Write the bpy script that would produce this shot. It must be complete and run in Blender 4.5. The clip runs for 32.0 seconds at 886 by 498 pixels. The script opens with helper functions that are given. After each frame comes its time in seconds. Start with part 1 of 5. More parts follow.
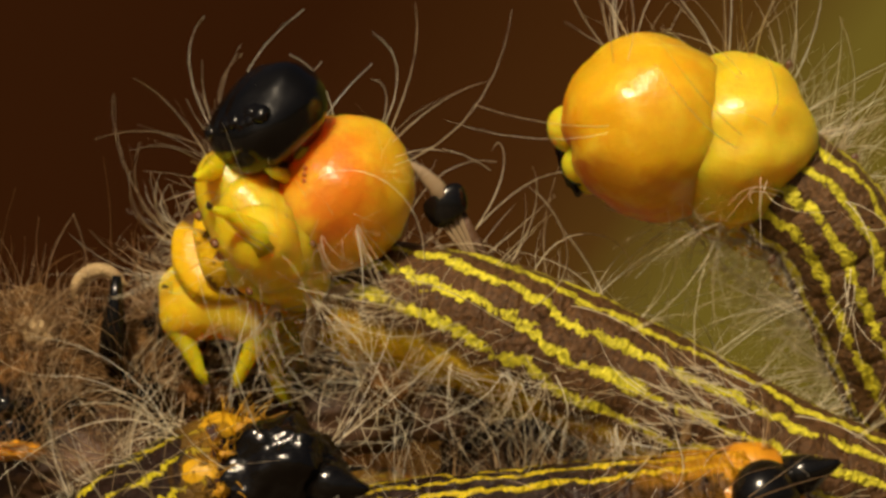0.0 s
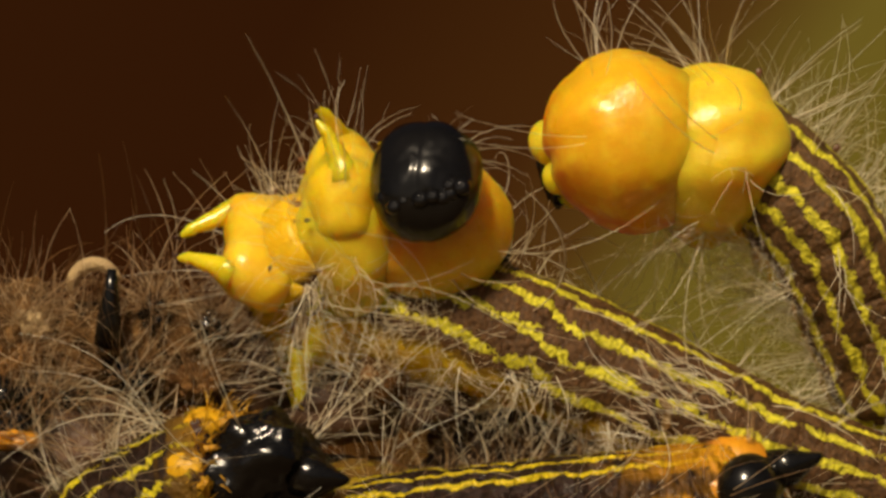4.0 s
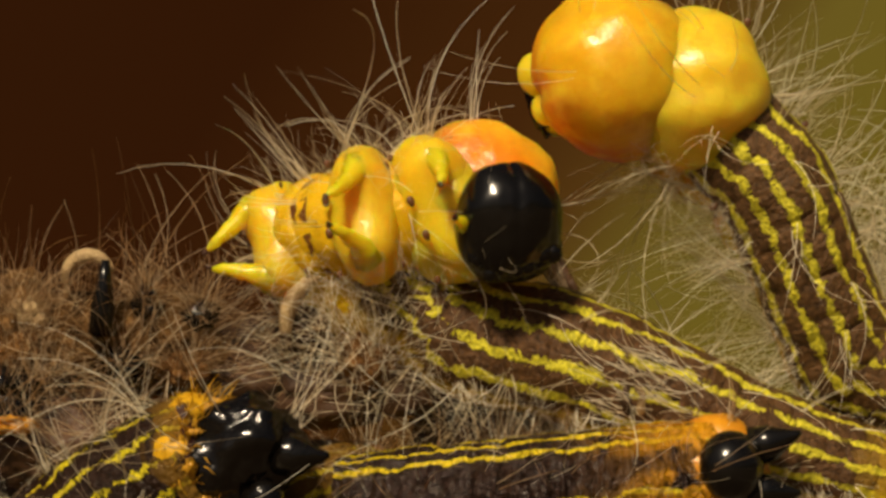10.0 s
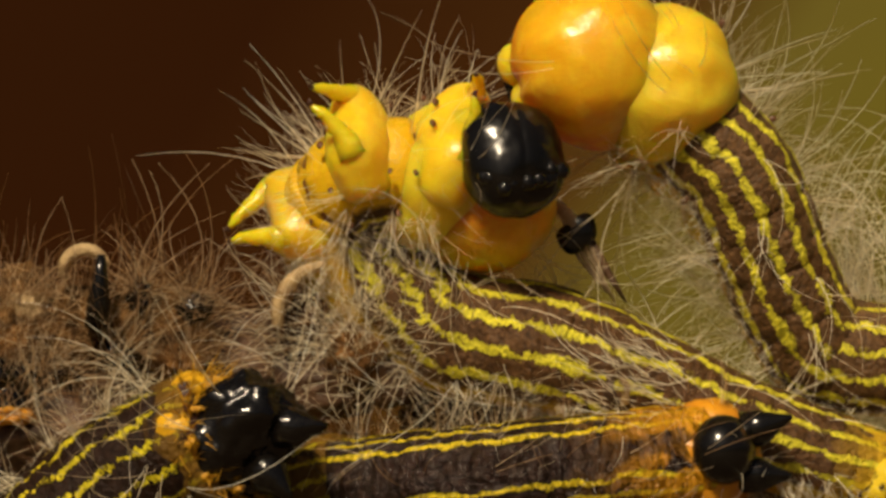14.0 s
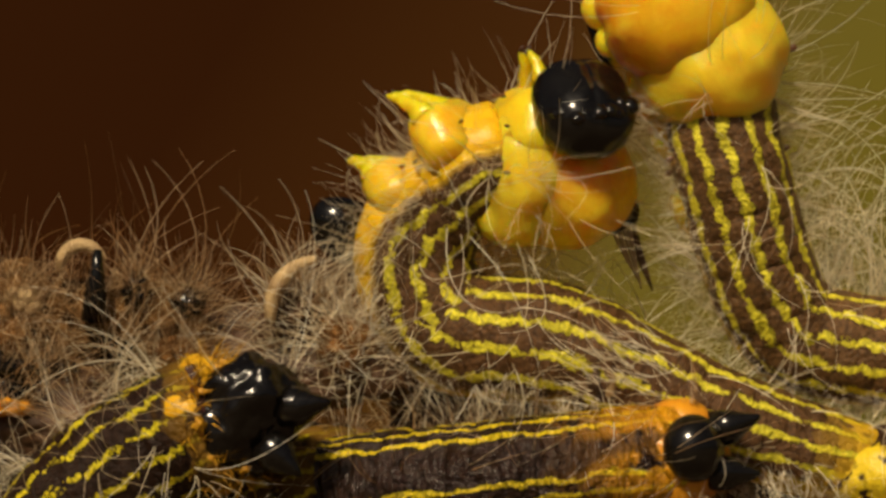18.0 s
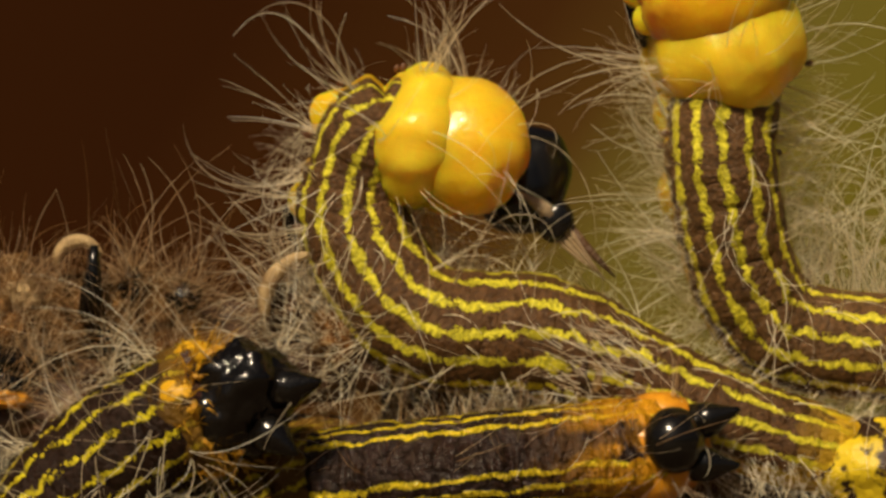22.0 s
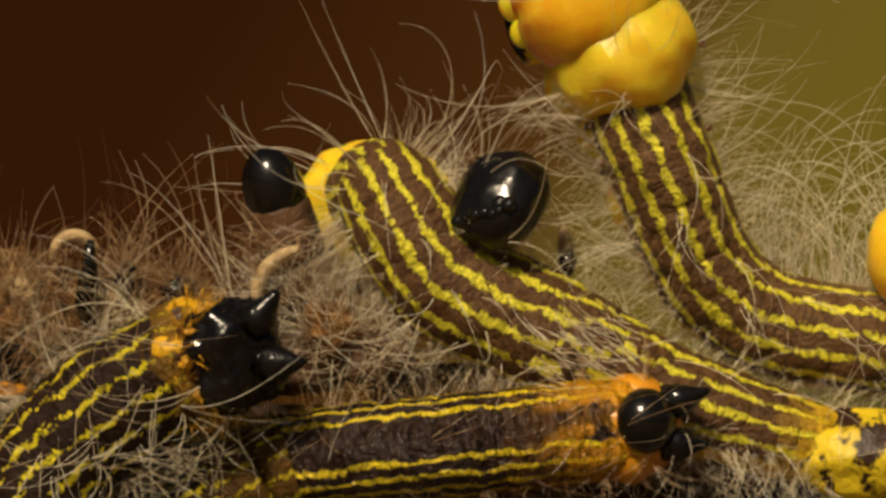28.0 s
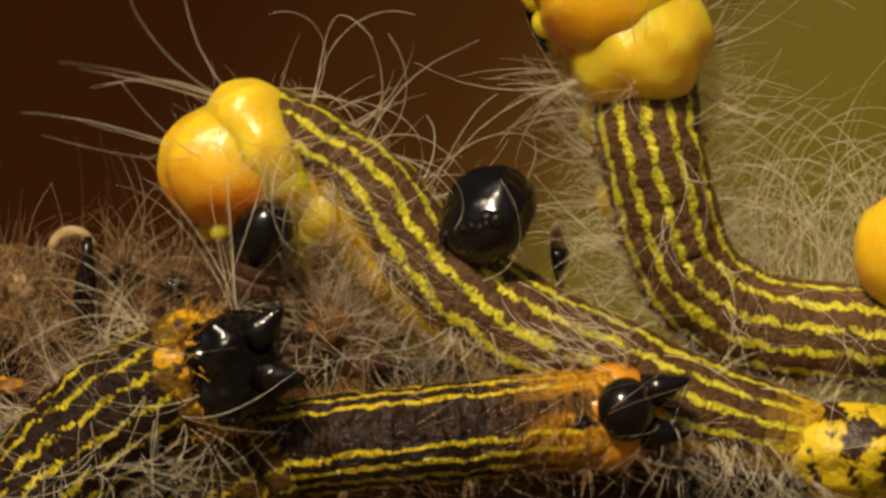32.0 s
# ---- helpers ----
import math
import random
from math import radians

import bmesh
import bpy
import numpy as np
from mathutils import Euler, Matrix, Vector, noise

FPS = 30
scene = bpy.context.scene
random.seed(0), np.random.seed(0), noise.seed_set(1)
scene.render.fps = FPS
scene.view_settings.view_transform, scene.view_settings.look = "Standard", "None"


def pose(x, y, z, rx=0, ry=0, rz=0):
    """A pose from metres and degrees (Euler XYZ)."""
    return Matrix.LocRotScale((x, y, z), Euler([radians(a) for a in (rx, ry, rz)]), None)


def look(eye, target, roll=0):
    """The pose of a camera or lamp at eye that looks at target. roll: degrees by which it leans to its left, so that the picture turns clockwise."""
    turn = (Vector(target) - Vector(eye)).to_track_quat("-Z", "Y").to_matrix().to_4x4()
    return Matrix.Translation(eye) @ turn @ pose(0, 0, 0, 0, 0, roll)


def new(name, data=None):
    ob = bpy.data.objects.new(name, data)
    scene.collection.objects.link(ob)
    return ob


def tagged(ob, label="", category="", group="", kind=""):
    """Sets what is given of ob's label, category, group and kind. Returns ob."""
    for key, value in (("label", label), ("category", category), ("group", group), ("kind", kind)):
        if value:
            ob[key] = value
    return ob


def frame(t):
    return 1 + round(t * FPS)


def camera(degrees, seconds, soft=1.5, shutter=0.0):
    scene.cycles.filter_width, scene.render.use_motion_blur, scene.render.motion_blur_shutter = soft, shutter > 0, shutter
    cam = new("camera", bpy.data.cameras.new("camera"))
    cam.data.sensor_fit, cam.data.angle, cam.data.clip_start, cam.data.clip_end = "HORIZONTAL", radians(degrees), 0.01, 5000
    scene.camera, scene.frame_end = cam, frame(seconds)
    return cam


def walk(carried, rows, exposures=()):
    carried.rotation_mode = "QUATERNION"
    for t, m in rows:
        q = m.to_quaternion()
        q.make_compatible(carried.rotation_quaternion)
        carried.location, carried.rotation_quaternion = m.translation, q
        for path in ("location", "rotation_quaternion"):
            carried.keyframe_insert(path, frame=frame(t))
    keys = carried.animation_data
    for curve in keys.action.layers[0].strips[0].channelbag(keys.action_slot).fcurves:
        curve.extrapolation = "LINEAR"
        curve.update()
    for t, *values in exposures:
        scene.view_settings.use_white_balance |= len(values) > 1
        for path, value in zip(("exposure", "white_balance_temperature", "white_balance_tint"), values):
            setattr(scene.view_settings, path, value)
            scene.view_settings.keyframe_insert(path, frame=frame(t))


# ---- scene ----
cam = camera(14, 32.0, soft=3.1, shutter=0.5)
walk(cam, [(0, pose(0, -0.16960, 0, 90.656, 0, 1.431)), (6, pose(0, -0.17618, 0, 90.493, 0, 1.075)), (13, pose(0, -0.18335, 0, 90.328, 0, 0.715)), (19, pose(0, -0.18933, 0, 90.200, 0, 0.436)), (25, pose(0, -0.19442, 0, 90.097, 0, 0.212)), (32, pose(0, -0.19950, 0, 90.000, 0, 0.000))])
scene.view_settings.exposure = 0.15

# ---- light ----
SUN_FROM = Vector((-0.22, -0.66, 0.72)).normalized()
world = bpy.data.worlds.new("world")
scene.world = world
world.use_nodes = True
wn = world.node_tree.nodes
sky = wn.new("ShaderNodeTexSky")
sky.sky_type, sky.sun_disc = 'NISHITA', False
sky.dust_density, sky.ozone_density = 6.0, 0.3
sky.sun_elevation = math.asin(SUN_FROM.z)
sky.sun_rotation = math.atan2(SUN_FROM.x, SUN_FROM.y)
wn["Background"].inputs["Strength"].default_value = 0.018
world.node_tree.links.new(sky.outputs[0], wn["Background"].inputs[0])
sun = new("sun", bpy.data.lights.new("sun", 'SUN'))
sun.data.energy, sun.data.angle, sun.data.color = 3.8, radians(8), (1.0, 0.81, 0.55)
sun.matrix_world = look(SUN_FROM * 2, (0, 0, 0))

# ---- materials ----
MM = 0.001


def material(name, rough=0.5, spec=0.5, coat=0.0):
    mat = bpy.data.materials.new(name)
    mat.use_nodes = True
    b = mat.node_tree.nodes["Principled BSDF"]
    b.inputs["Roughness"].default_value = rough
    b.inputs["Specular IOR Level"].default_value = spec
    b.inputs["Coat Weight"].default_value = coat
    b.inputs["Coat Roughness"].default_value = 0.15
    return mat, mat.node_tree, b


class Net:
    """Short spellings for wiring a node tree."""

    def __init__(self, tree):
        self.tree = tree

    def node(self, kind, **values):
        n = self.tree.nodes.new("ShaderNode" + kind)
        for k, v in values.items():
            n.inputs[k.replace("_", " ")].default_value = v
        return n

    def link(self, a, b):
        self.tree.links.new(a, b)

    def math(self, op, a, b=0.0, c=0.0):
        n = self.tree.nodes.new("ShaderNodeMath")
        n.operation = op
        for i, v in enumerate((a, b, c)):
            if isinstance(v, (int, float)):
                n.inputs[i].default_value = v
            else:
                self.link(v, n.inputs[i])
        return n.outputs[0]

    def attr(self, name):
        n = self.tree.nodes.new("ShaderNodeAttribute")
        n.attribute_name = name
        return n.outputs["Fac"]

    def noise(self, scale, vector=None, detail=3.0, rough=0.55):
        n = self.node("TexNoise", Scale=scale, Detail=detail, Roughness=rough)
        if vector is None:
            vector = self.node("TexCoord").outputs["Object"]
        self.link(vector, n.inputs["Vector"])
        return n.outputs["Fac"]

    def ramp(self, fac, *stops):
        n = self.tree.nodes.new("ShaderNodeValToRGB")
        els = n.color_ramp.elements
        while len(els) < len(stops):
            els.new(0.5)
        for e, (p, c) in zip(els, stops):
            e.position = p
            e.color = (*c, 1) if len(c) == 3 else c
        self.link(fac, n.inputs[0])
        return n.outputs[0]

    def mix(self, fac, a, b, mode='MIX'):
        n = self.tree.nodes.new("ShaderNodeMix")
        n.data_type, n.blend_type = 'RGBA', mode
        for sock, v in ((n.inputs[0], fac), (n.inputs[6], a), (n.inputs[7], b)):
            if isinstance(v, tuple):
                sock.default_value = (*v, 1)
            elif isinstance(v, (int, float)):
                sock.default_value = v
            else:
                self.link(v, sock)
        return n.outputs[2]

    def bump(self, height, depth, target):
        n = self.node("Bump", Strength=1.0, Distance=depth)
        self.link(height, n.inputs["Height"])
        self.link(n.outputs[0], target.inputs["Normal"])


def skin(name, stripe, dark, belly, stripes=11.0, width=0.56, band=0.0, gloss=0.42, spec=0.25, pleat=0.3):
    """Striped larval skin: girth runs from -1 to 1 round the body, 0 on the back; along counts millimetres."""
    mat, tree, b = material(name, gloss, spec, 0.0)
    n = Net(tree)
    girth, along, yellow = n.attr("girth"), n.attr("along"), n.attr("yellow")
    comb = n.node("CombineXYZ")
    turn = n.math('MULTIPLY', girth, math.pi)
    n.link(n.math('MULTIPLY', n.math('SINE', turn), 2.9), comb.inputs[0])
    n.link(along, comb.inputs[1])
    n.link(n.math('MULTIPLY', n.math('COSINE', turn), 2.9), comb.inputs[2])
    uv = comb.outputs[0]
    wob = n.math('SUBTRACT', n.noise(0.5, uv, 2.0), 0.5)
    grain = n.math('SUBTRACT', n.noise(4.6, uv, 3.0, 0.75), 0.5)
    # the lines step sideways from segment to segment and thin out at the folds
    part_no = n.math('FLOOR', n.math('DIVIDE', along, 3.3))
    shift = n.math('SINE', n.math('MULTIPLY', part_no, 12.9))
    seg = n.math('ABSOLUTE', n.math('SINE', n.math('MULTIPLY', along, math.pi / 3.3)))
    ang = n.math('ADD', girth, n.math('MULTIPLY', wob, 0.12))
    ang = n.math('MULTIPLY_ADD', n.math('SINE', n.math('MULTIPLY', along, 2 * math.pi / 1.1)), 0.005, ang)
    ang = n.math('MULTIPLY_ADD', shift, 0.025, ang)
    wave = n.math('COSINE', n.math('MULTIPLY', ang, math.pi * stripes))
    level = n.math('ADD', n.math('MULTIPLY', wave, -1.0), n.math('MULTIPLY', grain, 2.8))
    level = n.math('ADD', level, n.math('MULTIPLY_ADD', n.math('POWER', seg, 0.5), 0.6, -0.5))
    under = n.math('ABSOLUTE', ang)
    if band:
        level = n.math('MULTIPLY_ADD', n.ramp(under, (band, (1, 1, 1)), (band + 0.03, (0, 0, 0))), -4.0, level)
    mask = n.ramp(n.math('MULTIPLY_ADD', level, 0.5, 0.5), (width + 0.12, (0, 0, 0)), (width + 0.2, (1, 1, 1)))
    speck = n.noise(4.0, uv, 4.0, 0.7)
    cross = n.math('ABSOLUTE', n.math('SINE', n.math('MULTIPLY', n.math('ADD', along, n.math('MULTIPLY', n.noise(0.9, uv, 3.0), 2.4)), math.pi / 1.1)))
    dark_c = n.mix(n.ramp(speck, (0.3, (0, 0, 0)), (0.72, (1, 1, 1))), tuple(c * 0.35 for c in dark), tuple(c * 1.6 for c in dark))
    dark_c = n.mix(n.ramp(cross, (0.03, (0.45, 0.45, 0.45)), (0.3, (0, 0, 0))), dark_c, tuple(c * 0.3 for c in dark))
    stripe_c = n.mix(n.ramp(n.noise(4.2, uv, 4.0), (0.34, (0, 0, 0)), (0.62, (1, 1, 1))), tuple(c * 0.5 for c in stripe), stripe)
    base = n.mix(mask, dark_c, stripe_c)
    blot = n.ramp(n.math('MULTIPLY_ADD', n.attr("fold"), -0.20, n.noise(0.75, uv, 3.0)), (0.27, (0, 0, 0)), (0.31, (1, 1, 1)))
    belly_c = n.mix(blot, (0.16, 0.06, 0.015), n.mix(n.noise(0.5, uv, 2.0), tuple(c * 0.8 for c in belly), belly))
    edge = n.ramp(under, (0.47, (0, 0, 0)), (0.53, (1, 1, 1)))
    soft = n.math('MULTIPLY', edge, yellow)
    out = n.mix(soft, base, belly_c)
    n.link(n.math('MULTIPLY', soft, 0.3), b.inputs["Subsurface Weight"])
    b.inputs["Subsurface Radius"].default_value = (1.0, 0.5, 0.1)
    b.inputs["Subsurface Scale"].default_value = 0.8 * MM
    n.link(n.math('MULTIPLY_ADD', soft, -0.12, n.math('MULTIPLY_ADD', n.noise(1.6, uv, 3.0), 0.35, gloss - 0.2)), b.inputs["Roughness"])
    blush = n.math('MULTIPLY', n.attr("blush"), n.ramp(n.noise(0.85, uv, 4.0), (0.36, (0, 0, 0)), (0.44, (1, 1, 1))))
    if band:
        blush = n.math('MULTIPLY', blush, n.ramp(n.math('MULTIPLY_ADD', wob, 0.25, under), (band - 0.03, (0.25, 0.25, 0.25)), (band + 0.02, (1, 1, 1))))
    tint = n.mix(n.noise(1.3, uv, 2.0), tuple(c * 0.6 for c in belly), belly)
    out = n.mix(blush, out, tint)
    n.link(out, b.inputs["Base Color"])
    h = n.math('ADD', n.math('MULTIPLY', n.noise(4.2, uv, 4.0), 1.1), n.math('MULTIPLY', mask, 0.45))
    h = n.math('ADD', h, n.math('MULTIPLY', n.math('POWER', cross, 0.5), pleat))
    if pleat > 0.5:
        fine = n.math('ABSOLUTE', n.math('SINE', n.math('MULTIPLY_ADD', n.noise(0.8, uv, 2.0), 5.0, n.math('MULTIPLY', along, math.pi / 0.42))))
        h = n.math('MULTIPLY_ADD', fine, n.math('MULTIPLY_ADD', n.noise(0.7, uv, 2.0), 1.2, -0.2), h)
    h = n.math('MULTIPLY', h, n.math('MULTIPLY_ADD', soft, -0.75, 1.0))
    n.bump(h, 0.2 * MM, b)
    return mat


def fleshy(name, back, front, warm, rough=0.27, reach=3.0, side=0.0):
    """Soft new cuticle: from one colour at the back to another at the face, cloudy, with streaks and reddish freckles."""
    mat, tree, b = material(name, rough, 0.5, 0.15)
    n = Net(tree)
    co = n.node("TexCoord").outputs["Object"]
    sep = n.node("SeparateXYZ")
    n.link(co, sep.inputs[0])
    big = n.noise(280.0, co, 4.0, 0.6)
    run = n.math('MULTIPLY_ADD', sep.outputs[1], 1 / (2 * reach * MM), 0.47)
    run = n.math('MULTIPLY_ADD', sep.outputs[2], -0.6 / (2 * reach * MM), run)
    run = n.math('MULTIPLY_ADD', sep.outputs[0], -side / (2 * reach * MM), run)
    run = n.math('MULTIPLY_ADD', n.math('SUBTRACT', big, 0.5), 1.5, run)
    c = n.mix(n.ramp(run, (0.15, (0, 0, 0)), (0.9, (1, 1, 1))), back, front)
    # fine streaks that run from the neck to the face
    stretch = n.node("Mapping", Scale=(1.0, 0.12, 1.0))
    n.link(co, stretch.inputs["Vector"])
    lines = n.noise(2600.0, stretch.outputs[0], 3.0, 0.7)
    c = n.mix(n.ramp(lines, (0.42, (0.10, 0.10, 0.10)), (0.6, (0, 0, 0))), c, tuple(v * 0.72 for v in front))
    freckle = n.noise(1500.0, co, 4.0, 0.7)
    c = n.mix(n.ramp(n.math('MULTIPLY', freckle, run), (0.30, (0, 0, 0)), (0.62, (0.6, 0.6, 0.6))), c, warm)
    pale = n.noise(520.0, co, 3.0)
    c = n.mix(n.ramp(pale, (0.50, (0, 0, 0)), (0.68, (0.6, 0.6, 0.6))), c, (0.93, 0.68, 0.04))
    blush = n.noise(360.0, co, 4.0, 0.65)
    c = n.mix(n.ramp(blush, (0.52, (0, 0, 0)), (0.75, (0.22, 0.22, 0.22))), c, warm)
    n.link(c, b.inputs["Base Color"])
    n.link(n.math('MULTIPLY_ADD', freckle, 0.3, rough - 0.1), b.inputs["Roughness"])
    b.inputs["Subsurface Weight"].default_value = 0.85
    b.inputs["Subsurface Radius"].default_value = (1.0, 0.5, 0.06)
    b.inputs["Subsurface Scale"].default_value = 2.6 * MM
    h = n.math('ADD', n.math('MULTIPLY', n.noise(1500.0, co, 4.0, 0.65), 0.4), n.math('MULTIPLY', n.noise(230.0, co, 1.0), 4.0))
    h = n.math('MULTIPLY_ADD', lines, 0.15, h)
    h = n.math('MULTIPLY_ADD', n.noise(620.0, co, 3.0, 0.6), 0.8, h)
    n.bump(h, 0.14 * MM, b)
    return mat


def plain(name, a, c, scale, rough=0.5, depth=0.05, spec=0.5, coat=0.0):
    mat, tree, b = material(name, rough, spec, coat)
    n = Net(tree)
    f = n.noise(scale, None, 4.0)
    n.link(n.mix(n.ramp(f, (0.3, (0, 0, 0)), (0.7, (1, 1, 1))), a, c), b.inputs["Base Color"])
    n.bump(n.noise(scale * 3, None, 4.0), depth * MM, b)
    return mat


def hairy(name, dark, mid, light):
    """Setae: every hair has its own shade."""
    mat, tree, b = material(name, 0.33, 0.5, 0.0)
    n = Net(tree)
    r = tree.nodes.new("ShaderNodeNewGeometry").outputs["Random Per Island"]
    c = n.ramp(r, (0.0, dark), (0.5, mid), (1.0, light))
    n.link(c, b.inputs["Base Color"])
    # thin hairs let part of the light through
    thru = tree.nodes.new("ShaderNodeBsdfTranslucent")
    n.link(c, thru.inputs[0])
    both = n.node("MixShader", Fac=0.4)
    n.link(b.outputs[0], both.inputs[1])
    n.link(thru.outputs[0], both.inputs[2])
    n.link(both.outputs[0], tree.nodes["Material Output"].inputs[0])
    return mat


def blotched(name, dark, light):
    mat, tree, b = material(name, 0.42, 0.3, 0.0)
    n = Net(tree)
    spots = n.ramp(n.noise(520.0, None, 3.0, 0.6), (0.44, (0, 0, 0)), (0.50, (1, 1, 1)))
    tone = n.mix(n.noise(300.0, None, 3.0), tuple(c * 0.6 for c in light), light)
    n.link(n.mix(spots, dark, tone), b.inputs["Base Color"])
    n.bump(n.noise(1100.0, None, 4.0), 0.25 * MM, b)
    return mat


def glassy(name):
    mat, tree, b = material(name, 0.3, 0.5, 0.2)
    b.inputs["Base Color"].default_value = (0.46, 0.34, 0.21, 1)
    b.inputs["Transmission Weight"].default_value = 0.4
    b.inputs["IOR"].default_value = 1.2
    n = Net(tree)
    n.bump(n.noise(1500.0, None, 3.0), 0.1 * MM, b)
    return mat


M_SKIN = skin("striped_skin", (0.82, 0.74, 0.045), (0.104, 0.050, 0.018), (0.82, 0.50, 0.010), 13.0, 0.60)
M_SKIN_TALL = skin("close_striped_skin", (0.82, 0.74, 0.045), (0.125, 0.064, 0.024), (0.82, 0.52, 0.012), 13.0, 0.59)
M_SKIN_OLD = skin("tail_skin", (0.84, 0.66, 0.02), (0.026, 0.012, 0.007), (0.80, 0.36, 0.008), 19.0, 0.56, 0.080, 0.25, 0.5, 1.1)
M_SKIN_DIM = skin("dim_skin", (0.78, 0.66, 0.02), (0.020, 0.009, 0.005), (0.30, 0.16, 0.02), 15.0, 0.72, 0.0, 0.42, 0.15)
M_HEAD = fleshy("soft_new_head", (0.91, 0.57, 0.018), (0.84, 0.29, 0.010), (0.70, 0.22, 0.010))
M_HEAD_GOLD = fleshy("golden_new_head", (0.81, 0.47, 0.008), (0.77, 0.25, 0.006), (0.66, 0.14, 0.008), side=0.5)
M_COLLAR = fleshy("soft_collar", (0.87, 0.60, 0.025), (0.87, 0.55, 0.018), (0.78, 0.40, 0.014))
M_LEG = fleshy("leg_cuticle", (0.88, 0.57, 0.012), (0.88, 0.57, 0.014), (0.80, 0.42, 0.012), 0.2)
M_PAD = fleshy("soft_belly", (0.90, 0.60, 0.012), (0.90, 0.57, 0.012), (0.82, 0.42, 0.010), 0.28)
M_SPOT = plain("brown_fold_spot", (0.07, 0.025, 0.008), (0.16, 0.06, 0.015), 900, 0.4)
M_BLACK = plain("black_chitin", (0.003, 0.0026, 0.002), (0.006, 0.005, 0.004), 500, 0.19, 0.006, 0.5, 0.0)
M_BLACK_ROUGH = plain("crumpled_black", (0.003, 0.0026, 0.002), (0.006, 0.0045, 0.0035), 200, 0.16, 0.22, 0.5, 0.0)
M_EYE = plain("red_eye", (0.35, 0.06, 0.01), (0.45, 0.10, 0.015), 900, 0.3)
M_CLAW = plain("dark_claw", (0.03, 0.012, 0.006), (0.06, 0.02, 0.01), 900, 0.35)
M_HAIR = hairy("pale_hair", (0.68, 0.56, 0.36), (0.96, 0.88, 0.68), (1.0, 0.98, 0.86))
M_HAIR_TAN = hairy("tan_hair", (0.10, 0.048, 0.016), (0.50, 0.29, 0.115), (0.90, 0.74, 0.50))
M_HUSK = plain("shed_husk", (0.18, 0.10, 0.04), (0.60, 0.43, 0.21), 900, 0.55, 0.25)
M_BROWN = plain("brown_husk", (0.022, 0.010, 0.005), (0.12, 0.055, 0.02), 350, 0.6, 0.3)
M_ORANGE = plain("orange_plate", (0.45, 0.15, 0.01), (0.75, 0.34, 0.012), 450, 0.35, 0.1, 0.5, 0.2)
M_RUST = plain("rusty_fuzz", (0.06, 0.025, 0.008), (0.36, 0.18, 0.06), 800, 0.9, 0.6, 0.1)
M_FUZZ = plain("brown_fuzz", (0.012, 0.006, 0.003), (0.30, 0.16, 0.058), 700, 0.9, 0.8, 0.1)
M_SHRED = glassy("pale_shred")
M_BLOTCH = blotched("blotched_plate", (0.04, 0.014, 0.008), (0.80, 0.44, 0.012))
M_BLOTCH_YELLOW = blotched("yellow_blotched_plate", (0.03, 0.012, 0.006), (0.82, 0.60, 0.02))
M_RIM = plain("ragged_rim", (0.30, 0.12, 0.006), (0.80, 0.46, 0.010), 700, 0.4, 0.3, 0.4, 0.1)
M_BARK = plain("bark", (0.025, 0.014, 0.008), (0.09, 0.05, 0.028), 260, 0.8, 0.6)


# ---- mesh helpers ----
def part(name, verts, faces, mat, parent, label="", smooth=True):
    me = bpy.data.meshes.new(name)
    me.from_pydata([tuple(v) for v in verts], [], faces)
    me.materials.append(mat)
    if smooth:
        me.polygons.foreach_set("use_smooth", [True] * len(me.polygons))
    ob = new(name, me)
    ob.parent = parent
    if label:
        tagged(ob, label=label)
    return ob


def again(name, src, parent):
    """Another object on the mesh of src."""
    ob = new(name, src.data)
    ob.parent = parent
    return ob


def thing(name, label, category, at=(0, 0, 0), group=""):
    ob = new(name)
    ob.location = Vector(at) * MM
    ob.empty_display_size = 0.002
    return tagged(ob, label=label, category=category, group=group)


def tube(path, radii, sides=8, cap=True):
    """A tapering tube along a path; all in millimetres, given back in metres."""
    path = [Vector(p) for p in path]
    verts, faces = [], []
    up = Vector((0.31, 0.17, 0.93))
    for i, p in enumerate(path):
        t = (path[min(i + 1, len(path) - 1)] - path[max(i - 1, 0)]).normalized()
        a = t.cross(up)
        a = a.normalized() if a.length > 1e-4 else t.orthogonal().normalized()
        b = t.cross(a)
        for k in range(sides):
            w = 2 * math.pi * k / sides
            verts.append((p + (a * math.cos(w) + b * math.sin(w)) * radii[i]) * MM)
    for i in range(len(path) - 1):
        for k in range(sides):
            k2 = (k + 1) % sides
            faces.append((i * sides + k, (i + 1) * sides + k, (i + 1) * sides + k2, i * sides + k2))
    if cap:
        faces.append(tuple(range(sides)))
        faces.append(tuple(reversed(range((len(path) - 1) * sides, len(path) * sides))))
    return verts, faces


def join(pieces):
    verts, faces = [], []
    for v, f in pieces:
        o = len(verts)
        verts += v
        faces += [tuple(i + o for i in q) for q in f]
    return verts, faces


def blob(shape, nu=36, nv=22):
    """A closed lathe-like form: shape(a, b) gives the point for the turn a and the latitude b, from pole to pole along y."""
    verts, faces = [], []
    for j in range(nv + 1):
        b = -math.pi / 2 + math.pi * j / nv
        for i in range(nu):
            verts.append(Vector(shape(2 * math.pi * i / nu, b)) * MM)
    for j in range(nv):
        for i in range(nu):
            i2 = (i + 1) % nu
            faces.append((j * nu + i, j * nu + i2, (j + 1) * nu + i2, (j + 1) * nu + i))
    return verts, faces


